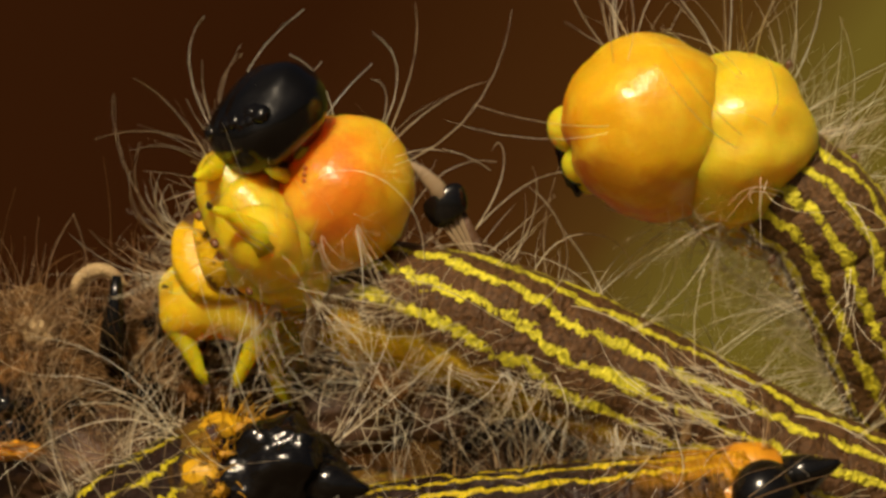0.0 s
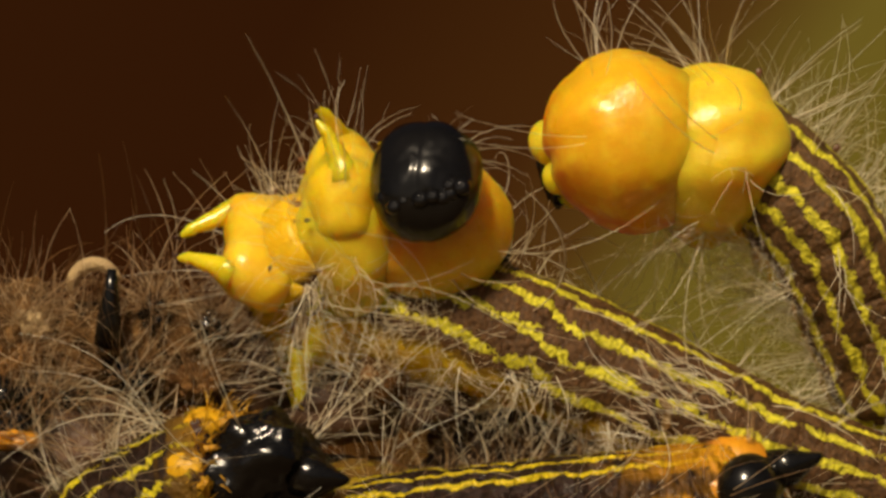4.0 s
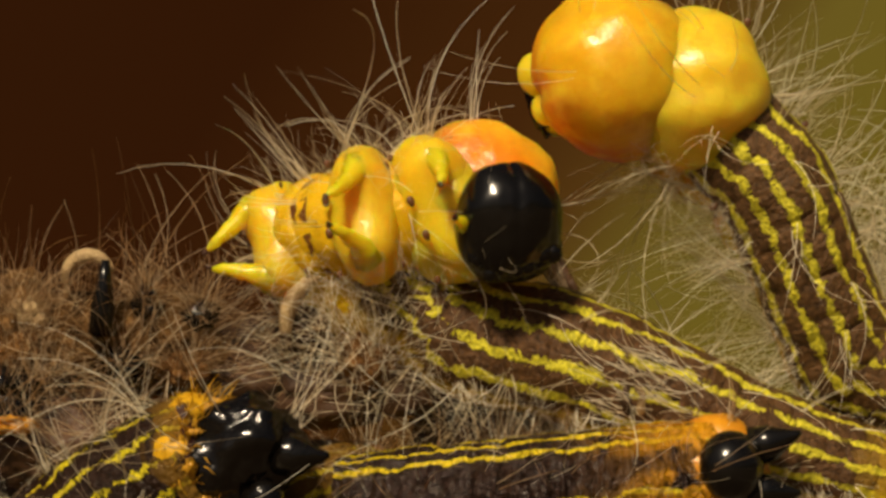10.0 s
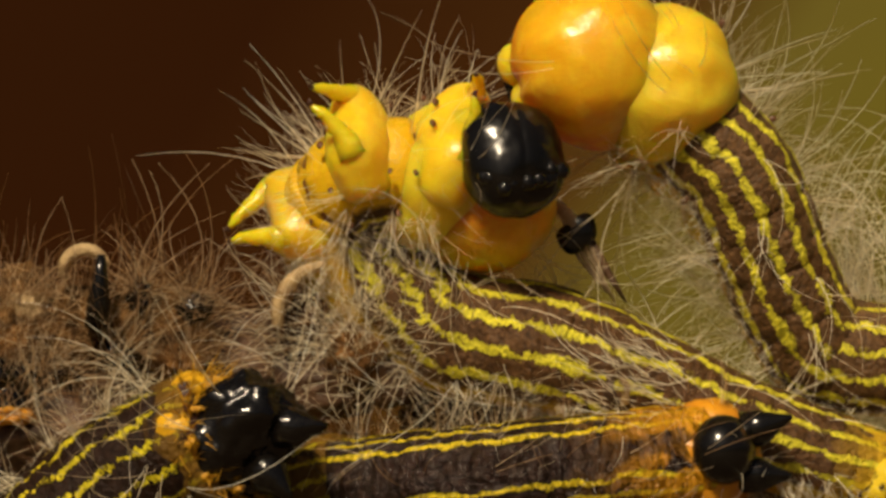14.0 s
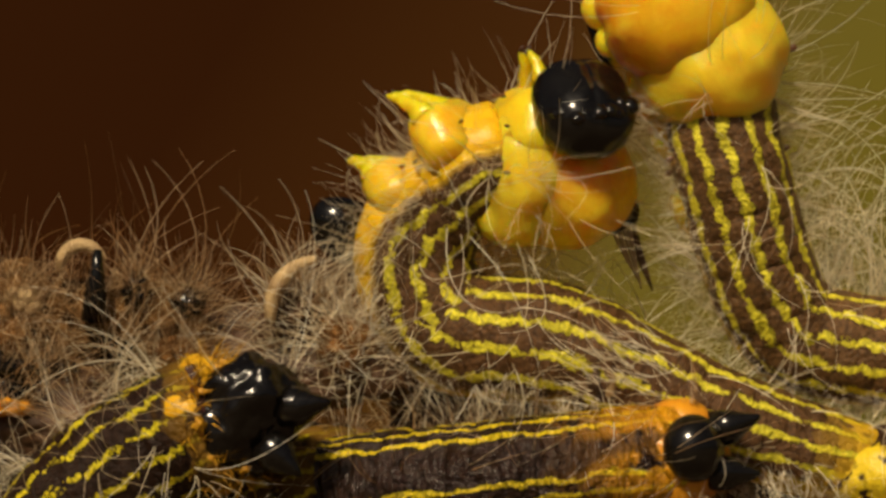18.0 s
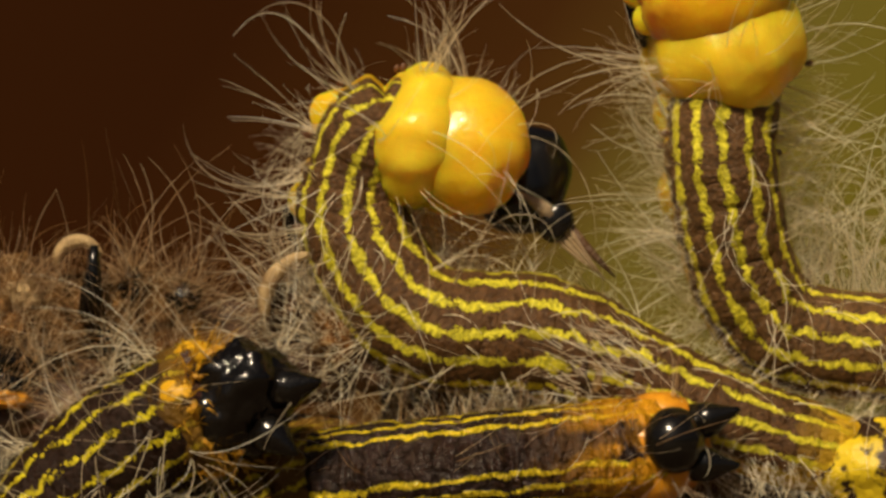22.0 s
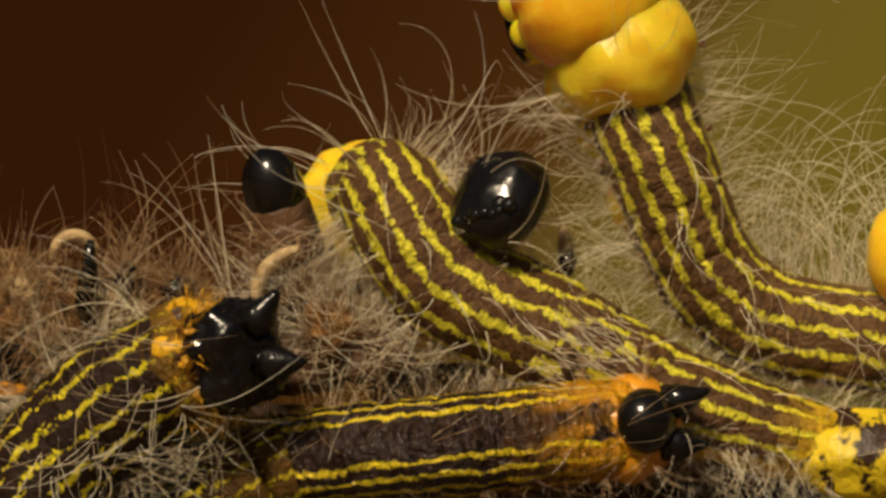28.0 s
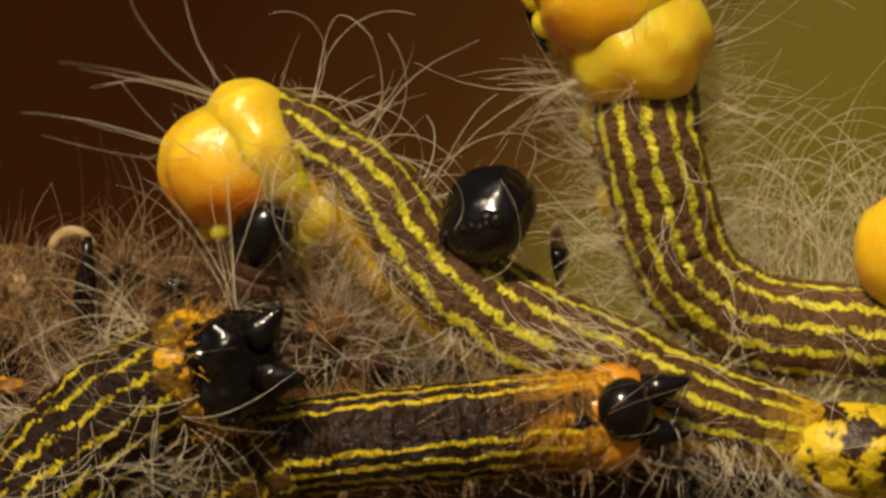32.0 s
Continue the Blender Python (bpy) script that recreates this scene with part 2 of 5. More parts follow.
def hair(root, way, length, droop, radius, rng, n=8, side=None):
    """One long seta, bent sideways as it goes."""
    way = Vector(way).normalized()
    if side is None:
        side = Vector((rng.gauss(0, 1), rng.gauss(0, 1), rng.gauss(0, 1)))
    side = side - way * side.dot(way)
    side = side.normalized() if side.length > 1e-3 else way.orthogonal().normalized()
    pts, p, d = [], Vector(root), way.copy()
    for i in range(n):
        pts.append(p.copy())
        d = (d + side * droop / n * (0.5 + i / n)).normalized()
        p = p + d * length / (n - 1)
    return tube(pts, [radius * (1.0 - 0.75 * i / (n - 1)) for i in range(n)], 3, False)


# ---- the larva ----
RING = 1.1


def ring_mesh(name, r, along, yellow, mat, parent, blush=(0.0, 0.0), fold=0.0, half=1.05):
    """One annulet of the body, axis along y, back on +z, with rounded ends and its seam under the belly."""
    nu = 40
    prof = [(-1.0, 0.40), (-0.95, 0.74), (-0.84, 0.93), (-0.66, 0.990), (-0.35, 0.998), (0.0, 1.0), (0.35, 0.998), (0.66, 0.990), (0.84, 0.93), (0.95, 0.74), (1.0, 0.40)]
    verts, faces, girth, alng, red = [], [], [], [], []
    n = nu + 1
    for t, k in prof:
        y = t * half * 1.3
        for i in range(n):
            a = 2 * math.pi * i / nu - math.pi
            w = 1 + 0.018 * math.sin(5 * a + along * 2.1) + 0.012 * math.sin(9 * a - along)
            verts.append(Vector((math.sin(a) * r * k * w, y, math.cos(a) * r * k * w)) * MM)
            girth.append(a / math.pi)
            alng.append(along + y)
            red.append(blush[0] + (blush[1] - blush[0]) * (t + 1) / 2)
    for j in range(len(prof) - 1):
        for i in range(nu):
            faces.append((j * n + i, j * n + i + 1, (j + 1) * n + i + 1, (j + 1) * n + i))
    faces.append(tuple(reversed(range(nu))))
    faces.append(tuple(range((len(prof) - 1) * n, (len(prof) - 1) * n + nu)))
    ob = part(name, verts, faces, mat, parent)
    me = ob.data
    for key, values in (("girth", girth), ("along", alng), ("yellow", [yellow] * len(verts)), ("blush", red), ("fold", [fold] * len(verts))):
        me.attributes.new(key, 'FLOAT', 'POINT').data.foreach_set("value", values)
    return ob


def bristle_mesh(seed, r, sparse, dense, lmin, lmax, radius=0.045, down=40, curl=(0.5, 2.6)):
    """Tufts of setae that arch together: few and long on the back, many on the flanks and below."""
    rng = random.Random(seed)
    out = []
    for low, high, tufts, per, k in ((-0.42, 0.42, sparse, 2, 1.5), (0.42, 0.70, dense, 6, 1.0), (-0.70, -0.42, dense, 6, 1.0), (0.72, 1.28, dense, 3, 0.7)):
        for _ in range(tufts):
            a0 = rng.uniform(low, high) * math.pi
            y0 = rng.uniform(-0.5, 0.5)
            tilt = Vector((rng.gauss(0, 0.2), rng.gauss(0.1, 0.45), rng.gauss(0, 0.2)))
            bend = rng.uniform(*curl) * (1.0 if k < 1.2 else 1.7)
            side = Vector((rng.gauss(0, 1), rng.gauss(0, 1), rng.gauss(0, 1)))
            for _ in range(per):
                a = a0 + rng.gauss(0, 0.06)
                up = Vector((math.sin(a), 0, math.cos(a)))
                way = up + tilt + Vector((rng.gauss(0, 0.13), rng.gauss(0, 0.2), rng.gauss(0, 0.13)))
                lean = side + Vector((rng.gauss(0, 0.35), rng.gauss(0, 0.35), rng.gauss(0, 0.35)))
                ln = rng.uniform(lmin, lmax) * min(k, 1.15) * (1.35 if rng.random() < 0.12 else 1.0)
                out.append(hair(up * r * 0.97 + Vector((0, y0 + rng.gauss(0, 0.1), 0)), way, ln, bend * rng.uniform(0.8, 1.25), radius * rng.uniform(0.55, 1.0), rng, 8 if bend < 3 else 14, lean))
    # fine short down between the long hairs
    for _ in range(down * dense):
        a = rng.choice((-1, 1)) * rng.uniform(0.36, 0.95) * math.pi
        up = Vector((math.sin(a), 0, math.cos(a)))
        way = up + Vector((rng.gauss(0, 0.3), rng.gauss(0.1, 0.5), rng.gauss(0, 0.3)))
        out.append(hair(up * r * 0.97 + Vector((0, rng.uniform(-0.55, 0.55), 0)), way, rng.uniform(0.8, 0.6 * lmax), rng.uniform(0.3, 2.8), 0.012, rng, 6))
    return join(out)


BRISTLES = {}
COATS = {"long": (2.75, 1, 1, 3.0, 7.0, 0.034, 45, (0.4, 2.4)), "flank": (2.75, 1, 1, 3.4, 8.4, 0.034, 75, (0.3, 1.8)), "thick": (3.3, 4, 1, 3.5, 8.5, 0.034, 30, (0.8, 3.2)), "crest": (3.2, 3, 1, 5.0, 11.0, 0.034, 40, (0.6, 3.0)), "whisker": (3.3, 3, 1, 4.5, 9.5, 0.034, 40, (0.6, 3.0)), "few": (2.5, 1, 1, 1.5, 4.0, 0.03)}


def bristles(parent, kind, variant, mat=None):
    key = (kind, variant)
    mat = mat or M_HAIR
    if key not in BRISTLES:
        v, f = bristle_mesh(sum(map(ord, kind)) * 31 + variant, *COATS[kind])
        BRISTLES[key] = part("bristles", v, f, mat, parent, "long pale hairs in tufts")
        return BRISTLES[key]
    ob = again("bristles", BRISTLES[key], parent)
    return tagged(ob, label="long pale hairs in tufts")


LEG = {}


def leg(parent, m):
    """A short jointed thoracic leg with a dark claw, pointing along +z of m."""
    if not LEG:
        path = [(0, 0, -0.3), (0, 0, 0.7), (0, 0.1, 1.5), (0, 0.25, 1.75), (0, 0.5, 2.7), (0, 0.6, 2.9), (0, 0.95, 3.4), (0, 1.0, 3.6)]
        LEG["leg"] = tube(path, [1.05, 0.78, 0.50, 0.54, 0.34, 0.38, 0.20, 0.11], 14)
        LEG["claw"] = tube([(0, 1.0, 3.58), (0, 1.0, 3.8), (0, 0.9, 4.0)], [0.2, 0.14, 0.03], 8)
        ob = part("leg", *LEG["leg"], M_LEG, parent, "translucent yellow jointed leg with a dark claw")
        ob.data.materials.append(M_CLAW)
        v, f = join([LEG["leg"], LEG["claw"]])
        me = ob.data
        me.clear_geometry()
        me.from_pydata([tuple(p) for p in v], [], f)
        me.polygons.foreach_set("use_smooth", [True] * len(f))
        me.polygons.foreach_set("material_index", [0] * len(LEG["leg"][1]) + [1] * len(LEG["claw"][1]))
        LEG["ob"] = ob
    else:
        ob = tagged(again("leg", LEG["ob"], parent), label="translucent yellow jointed leg with a dark claw")
    ob.matrix_basis = m
    return ob


def pad_shape(r, half):
    """The swollen underside of a thoracic segment: two lobes that carry the legs, flank bulges, nothing proud of the back."""
    def f(a, b):
        c = -math.cos(a)
        low = min(1.0, max(0.0, (c + 0.05) / 0.5))
        low = low * low * (3 - 2 * low)
        w = a - math.pi
        bump = 0.27 * (math.exp(-((w - 0.62) / 0.34) ** 2) + math.exp(-((w + 0.62) / 0.34) ** 2))
        bump += 0.12 * (math.exp(-((w - 1.3) / 0.26) ** 2) + math.exp(-((w + 1.3) / 0.26) ** 2))
        q = Vector((math.sin(a) * 1.7, b, math.cos(a) * 1.7))
        k = 0.62 + low * (0.40 + bump + 0.05 * noise.noise(q + Vector((r, half, 0))) + 0.03 * noise.noise(q * 2.6))
        s = math.cos(b) ** 0.55
        return (math.sin(a) * r * k * s, math.sin(b) * half * (1 + 0.10 * math.cos(3 * w)), math.cos(a) * r * k * s)
    return f


def thorax_pad(parent, r, half, lean, forward=0.0):
    """Belly lobes with their pair of legs and the brown spots in the folds beside them."""
    pad = part("belly_pad", *blob(pad_shape(r, half), 56, 22), M_PAD, parent, "swollen glossy yellow underside of the thorax")
    pad.location = (0, forward * MM, 0)
    for s in (-1, 1):
        leg(pad, pose(s * r * 0.60 * MM, 0, -r * 0.93 * MM, 180 - lean, s * 30, 0) @ Matrix.Scale(0.82, 4))
        for w, y, k in ((0.25, -0.95, 1.0), (1.02, -0.9, 0.8), (0.95, 0.92, 0.7), (1.7, -0.7, 0.9)):
            a = math.pi + s * w
            v, f = blob(lambda q, b: (math.sin(q) * math.cos(b) * 0.26 * k * (1 + 0.3 * math.sin(3 * q)), math.sin(b) * 0.2 * k, math.cos(q) * math.cos(b) * 0.12 * k), 12, 7)
            p = part("fold_spot", v, f, M_SPOT, pad)
            p.location = Vector((math.sin(a) * r * 0.93, y * half, math.cos(a) * r * 0.93)) * MM
    return pad


def head_shape(r):
    def f(a, b):
        s = math.cos(b)
        y = math.sin(b)
        # two cheeks with a shallow groove down the face
        x, z = math.sin(a) * s, math.cos(a) * s
        groove = 1 - 0.05 * math.exp(-(x / 0.12) ** 2) * max(0, y + 0.3)
        q = Vector((x, y, z))
        groove *= 1 + 0.05 * noise.noise(q * 1.9 + Vector((r, 0, 3))) + 0.018 * noise.noise(q * 5.0)
        return (x * r * 1.0 * groove, y * r * 0.94 * groove, z * r * 1.06 * groove)
    return f


def collar_shape(r, length, flat=1.0, deep=0.09, lap=0.0):
    """A swollen ring with a deep cleft on the back and soft side lobes."""
    def f(a, b):
        s = math.cos(b) ** 0.7
        cleft = 1 - deep * math.exp(-(math.sin(a / 2) / 0.13) ** 2)
        lobe = 1 + (0.045 if flat == 1 else 0.015) * math.cos(4 * a + 0.6) + 0.02 * math.sin(9 * a + 2 * b)
        y = math.sin(b) * length * (1 + 0.12 * math.cos(3 * a))
        side = math.exp(-(math.remainder(a + 0.9, 2 * math.pi) / 0.42) ** 2)
        y += lap * side * (1 + math.sin(b)) * 0.75
        lobe += lap * side * 0.13 - lap * 0.10 * math.exp(-(math.remainder(a + 0.2, 2 * math.pi) / 0.22) ** 2) * (0.5 + 0.5 * math.sin(b))
        q = Vector((math.sin(a) * 2.2, y * 0.5 + r, math.cos(a) * 2.2))
        lobe *= 1 + (0.05 if flat == 1 else 0.025) * noise.noise(q) + 0.02 * noise.noise(q * 2.7)
        return (math.sin(a) * r * s * cleft * lobe * flat, y, math.cos(a) * r * s * cleft * lobe * (2 - flat) ** 0.5)
    return f


def hind_end(larva, k):
    """Blotched last segment and glossy black plate; the claspers follow once it lies in its pose."""
    big = k > 1.1
    larva.collar = part("hind_segment", *blob(collar_shape((2.95 if big else 2.9) * k, (1.5 if big else 2.2) * k)), M_BLOTCH if big else M_ORANGE, larva.ob, "blotched orange hind segment")
    r = 2.3 * k if big else 1.75
    if big:
        rng = random.Random(8)
        for i in range(10):
            a = 2 * math.pi * i / 10 + rng.uniform(-0.15, 0.15)
            s = [rng.uniform(0.14, 0.38) for _ in range(3)]
            o = Vector((i * 3.1, 0, 0))
            v, f = blob(lambda q, b: tuple(u * w * (1 + 0.9 * noise.noise(Vector((math.sin(q), math.sin(b), math.cos(q))) * 2.2 + o)) for u, w in zip((math.sin(q) * math.cos(b), math.sin(b) * 2.2, math.cos(q) * math.cos(b)), s)), 14, 9)
            p = part("rim_lobe", v, f, M_RIM, larva.collar)
            p.location = Vector((math.sin(a) * rng.uniform(2.6, 3.1), rng.uniform(0.7, 2.1), math.cos(a) * rng.uniform(2.6, 3.1))) * MM
        fringe = []
        for _ in range(260):
            a = rng.uniform(0, 2 * math.pi)
            root = Vector((math.sin(a) * rng.uniform(2.5, 3.2), rng.uniform(-0.4, 1.7), math.cos(a) * rng.uniform(2.5, 3.2)))
            way = (math.sin(a) + rng.gauss(0, 0.4), rng.gauss(0.6, 0.5), math.cos(a) + rng.gauss(0, 0.4))
            fringe.append(hair(root, way, rng.uniform(0.6, 1.7), rng.uniform(0.3, 2.0), rng.uniform(0.04, 0.09), rng, 6))
        part("fringe", *join(fringe), M_RIM, larva.collar, "ragged orange fringe")
    def form(a, b):
        x, y, z = math.sin(a) * math.cos(b), math.sin(b), math.cos(a) * math.cos(b)
        if not big:
            return (x * r, y * r * 0.9, z * r)
        n = (abs(x) ** 3.2 + abs(y) ** 3.2 + abs(z) ** 3.2) ** (-1 / 3.2)
        w = 1 + 0.16 * noise.noise(Vector((x, y, z)) * 2.2) + 0.10 * abs(noise.noise(Vector((x, y, z)) * 4.5)) + 0.05 * noise.noise(Vector((x, y, z)) * 11.0)
        return (x * n * r * w, y * n * r * 0.7 * w, z * n * r * w * (1 - 0.12 * y))
    larva.head = part("hind_plate", *blob(form, 64, 40), M_BLACK_ROUGH if big else M_BLACK, larva.ob, "glossy black hind plate")
    bristles(larva.head, "crest" if big else "few", 3)


def claspers(larva, spots, size):
    """Two pointed black feet: each spot is where it starts, from the plate's middle, and which way it points."""
    turn = larva.head.matrix_basis.to_3x3().inverted()
    for at, way in spots:
        v, f = tube([(0, -0.7, 0), (0, 0.4, 0.05), (0.05, 1.0, 0.15), (0.1, 1.55, 0.22), (0.1, 1.85, 0.3)], [1.3 * size, 1.1 * size, 0.65 * size, 0.34 * size, 0.12], 14)
        p = part("hind_proleg", v, f, M_BLACK_ROUGH if size > 0.82 else M_BLACK, larva.head, "black pointed clasper")
        p.matrix_basis = Matrix.Translation(turn @ Vector(at) * MM) @ (turn @ Vector(way).normalized().to_track_quat('Y', 'Z').to_matrix()).to_4x4()


class Larva:
    """A striped larva: rear rings lie still, free rings and the end move on the thing."""

    def __init__(self, name, label, rear, free, n_rear, n_free, end="head", mat=None, r=2.95, hairs="long", group="larvae", collar_r=3.3, head_r=3.45, end_scale=1.0, thin=1.0, collar_len=2.1, pitch=1.1, head_mat=None, r_mid=1.0):
        self.ob = thing(name, label, "caterpillar", rear[0], group)
        self.origin = Vector(rear[0])
        self.rear, self.n_rear, self.n_free = [Vector(p) for p in rear], n_rear, n_free
        self.end, self.keys = end, []
        mat = mat or M_SKIN
        self.rings = []
        for i in range(n_rear + n_free):
            from_end = n_rear + n_free - i
            rr = r * (thin + (1 - thin) * min(1, i / max(1, n_rear)))
            rr *= 1 + (r_mid - 1) * math.sin(math.pi * min(1, max(0, (i - n_rear * 0.6) / (n_free))))
            per = round(3.3 / pitch)
            k = i % per
            rr *= 1.0 + 0.012 * math.cos(2 * math.pi * (k + 0.5) / per)
            if end == "head" and from_end <= 9:
                rr *= (1.02 - 0.05 * math.cos(2 * math.pi * k / per)) if thin < 1 else 1.0
            yellow = 1.0 if end == "head" and from_end <= 12 else (0.8 if end == "head" else 0.3)
            flush = (0.0, 0.0)
            if end == "tail" and end_scale < 1.1:
                flush = (max(0, 1.1 - 0.17 * (from_end + 0.9)), max(0, 1.1 - 0.17 * (from_end - 0.9)))
            elif end == "tail":
                flush = (0.0, 0.9) if from_end == 1 else flush
            elif i < 4 and thin < 1:
                flush = (1.2 - 0.3 * i, 0.9 - 0.3 * i)
            if end == "head" and from_end <= 9 and thin < 1:
                rr *= 0.90
            thorax = end == "head" and from_end <= 9
            ring = ring_mesh("segment", rr, i * pitch, yellow, mat, self.ob, flush, 1.0 if thorax and k == 0 else 0.0, 0.98 if thorax and thin < 1 else 1.05)
            bristles(ring, hairs, i % 6, M_HAIR_TAN if hairs == "few" else None)
            self.rings.append(ring)
            if end == "head" and from_end in (4, 8):
                thorax_pad(ring, r * (1.16 if from_end == 4 else 1.06), 1.75 * (1 if thin < 1 else 1.2), 10 if from_end == 4 else 6)
        if end == "head":
            self.collar = part("collar", *blob(collar_shape(collar_r, collar_len, 0.92, *((0.04, 0.0) if thin < 1 else (0.02, 0.5))), 72, 36), M_COLLAR, self.ob, "swollen glossy yellow collar")
            bristles(self.collar, "crest", 0)
            thorax_pad(self.collar, collar_r * 0.96, collar_len * 0.8, 4, -0.2)
            self.head = part("head", *blob(head_shape(head_r), 60, 36), head_mat or M_HEAD, self.ob, "soft orange newly moulted head")
            mouth(self.head, head_r)
            bristles(self.head, "whisker", 0 if pitch < 1 else 1)
        else:
            hind_end(self, end_scale)

    def pose_at(self, pts, phis, face):
        """Matrices of all rings, the collar and the head, in the thing's space."""
        pts = [Vector(p) for p in pts]
        ctrl = self.rear + pts
        nr = len(self.rear)
        phis = [phis[0]] * (nr - 1) + list(phis)
        while len(phis) < len(ctrl):
            phis.append(phis[-1])
        dense, ph = [], []
        ext = [ctrl[0] * 2 - ctrl[1]] + ctrl + [ctrl[-1] * 2 - ctrl[-2]]
        start = 0
        for i in range(len(ctrl) - 1):
            if i == nr - 1:
                start = len(dense)
            for k in range(16):
                t = k / 16
                p0, p1, p2, p3 = ext[i:i + 4]
                q = 0.5 * (2 * p1 + (p2 - p0) * t + (2 * p0 - 5 * p1 + 4 * p2 - p3) * t * t + (3 * p1 - p0 - 3 * p2 + p3) * t ** 3)
                dense.append(q)
                ph.append(phis[i] + (phis[i + 1] - phis[i]) * t)
        dense.append(ctrl[-1])
        ph.append(phis[-1])
        neck = len(dense) - 17   # the last control is the head's centre, the one before it the collar's

        def spread(a, b, n, last):
            acc = [0.0]
            for i in range(a, b):
                acc.append(acc[-1] + (dense[i + 1] - dense[i]).length)
            out, j = [], 0
            for i in range(n):
                want = acc[-1] * (i + 0.5 if not last else i + 0.5) / n
                while j < len(acc) - 2 and acc[j + 1] < want:
                    j += 1
                f = (want - acc[j]) / max(1e-6, acc[j + 1] - acc[j])
                out.append(a + j + f)
            return out

        # the back looks towards -y, and is carried along where the body runs straight away from there
        tangents, backs, c, last = [], [], Vector((0, -1, 0)), Vector((0, 0, 1))
        for i in range(len(dense) - 1):
            t = (dense[min(i + 4, len(dense) - 1)] - dense[max(i - 3, 0)]).normalized()
            d = c - t * c.dot(t)
            if d.length < 0.45:
                d = last - t * last.dot(t)
            last = d.normalized()
            tangents.append(t)
            backs.append(last)

        def frame_at(u):
            i = min(int(u), len(dense) - 2)
            f = u - i
            p = dense[i].lerp(dense[i + 1], f)
            t, d = tangents[i], backs[i]
            w = radians(ph[i] + (ph[i + 1] - ph[i]) * f)
            d = d * math.cos(w) + t.cross(d) * math.sin(w)
            x = t.cross(d)
            return p, x, t, d

        def mat(p, x, t, d):
            m = Matrix((x, t, d)).transposed().to_4x4()
            m.translation = (p - self.origin) * MM
            return m

        out = [mat(*frame_at(u)) for u in spread(0, start, self.n_rear, False) + spread(start, neck, self.n_free, True)]
        p, x, t, d = frame_at(float(neck))
        t2 = (ctrl[-1] - ctrl[-2]).normalized()
        turn = t.rotation_difference(t2).to_matrix()
        out.append(mat(ctrl[-2], turn @ x, turn @ t, turn @ d))
        f = Vector(face).normalized()
        turn2 = t2.rotation_difference(f).to_matrix() @ turn
        out.append(mat(ctrl[-1], turn2 @ x, turn2 @ t, turn2 @ d))
        return out

    def key(self, t, pts, phis, face=None):
        pts = [Vector(p) for p in pts]
        face = Vector(face).normalized() if face else (pts[-1] - pts[-2]).normalized()
        self.keys.append((t, pts, list(phis), face))

    def parts(self):
        return self.rings + [self.collar, self.head]

    def settle(self):
        """Stand in the first pose; used for what lies still on its thing."""
        for ob, m in zip(self.parts(), self.pose_at(*self.keys[0][1:])):
            ob.matrix_basis = m

    def move(self, step=0.3):
        self.settle()
        times = []
        for (a, *_), (b, *_) in zip(self.keys, self.keys[1:]):
            n = max(1, math.ceil((b - a) / step - 1e-6))
            times += [(a + (b - a) * i / n) for i in range(n)]
        times.append(self.keys[-1][0])
        tracks = [[] for _ in self.parts()]
        for t in times:
            i = max(j for j, k in enumerate(self.keys) if k[0] <= t + 1e-6)
            k0, k1 = self.keys[i], self.keys[min(i + 1, len(self.keys) - 1)]
            f = (t - k0[0]) / (k1[0] - k0[0]) if k1[0] > k0[0] else 0
            f = f * f * (3 - 2 * f) * 0.5 + f * 0.5
            pts = [a.lerp(b, f) for a, b in zip(k0[1], k1[1])]
            ph = [a + (b - a) * f for a, b in zip(k0[2], k1[2])]
            q = k0[3].rotation_difference(k1[3])
            face = Matrix.Rotation(q.angle * f, 3, q.axis) @ k0[3]
            for tr, m in zip(tracks, self.pose_at(pts, ph, face)):
                tr.append((t, m))
        for j, (ob, tr) in enumerate(zip(self.parts(), tracks)):
            if j >= self.n_rear:
                walk(ob, tr)


def mouth(parent, r):
    """Mandibles, eyespots and palps on the face."""
    for s in (-1, 1):
        v, f = blob(lambda a, b: (math.sin(a) * math.cos(b) * 0.42, math.sin(b) * 0.5, math.cos(a) * math.cos(b) * 0.62), 14, 9)
        p = part("mandible", v, f, M_CLAW, parent, "dark brown jaw")
        p.location = (s * 0.5 * MM, r * 0.86 * MM, -r * 0.36 * MM)
        v, f = tube([(s * 1.0, r * 0.8, -r * 0.5), (s * 1.15, r * 0.98, -r * 0.6), (s * 1.1, r * 1.1, -r * 0.66)], [0.34, 0.28, 0.1], 10)
        part("palp", v, f, M_LEG, parent, "short yellow feeler")
        v, f = blob(lambda a, b: (math.sin(a) * math.cos(b) * 0.75, math.sin(b) * 0.7, math.cos(a) * math.cos(b) * 0.6), 16, 10)
        p = part("lip", v, f, M_COLLAR, parent, "pale yellow soft lobe of the mouth")
        p.location = (s * 0.9 * MM, r * 0.9 * MM, -r * 0.14 * MM)
        for i in range(3):
            v, f = blob(lambda q, b: (math.sin(q) * math.cos(b) * 0.12, math.sin(b) * 0.12, math.cos(q) * math.cos(b) * 0.12), 10, 6)
            p = part("eyespot", v, f, M_EYE, parent, "tiny reddish simple eye")
            d = Vector((s * (0.52 + 0.04 * i), 0.8, -0.36 - 0.1 * i)).normalized()
            p.location = d * r * 0.98 * MM


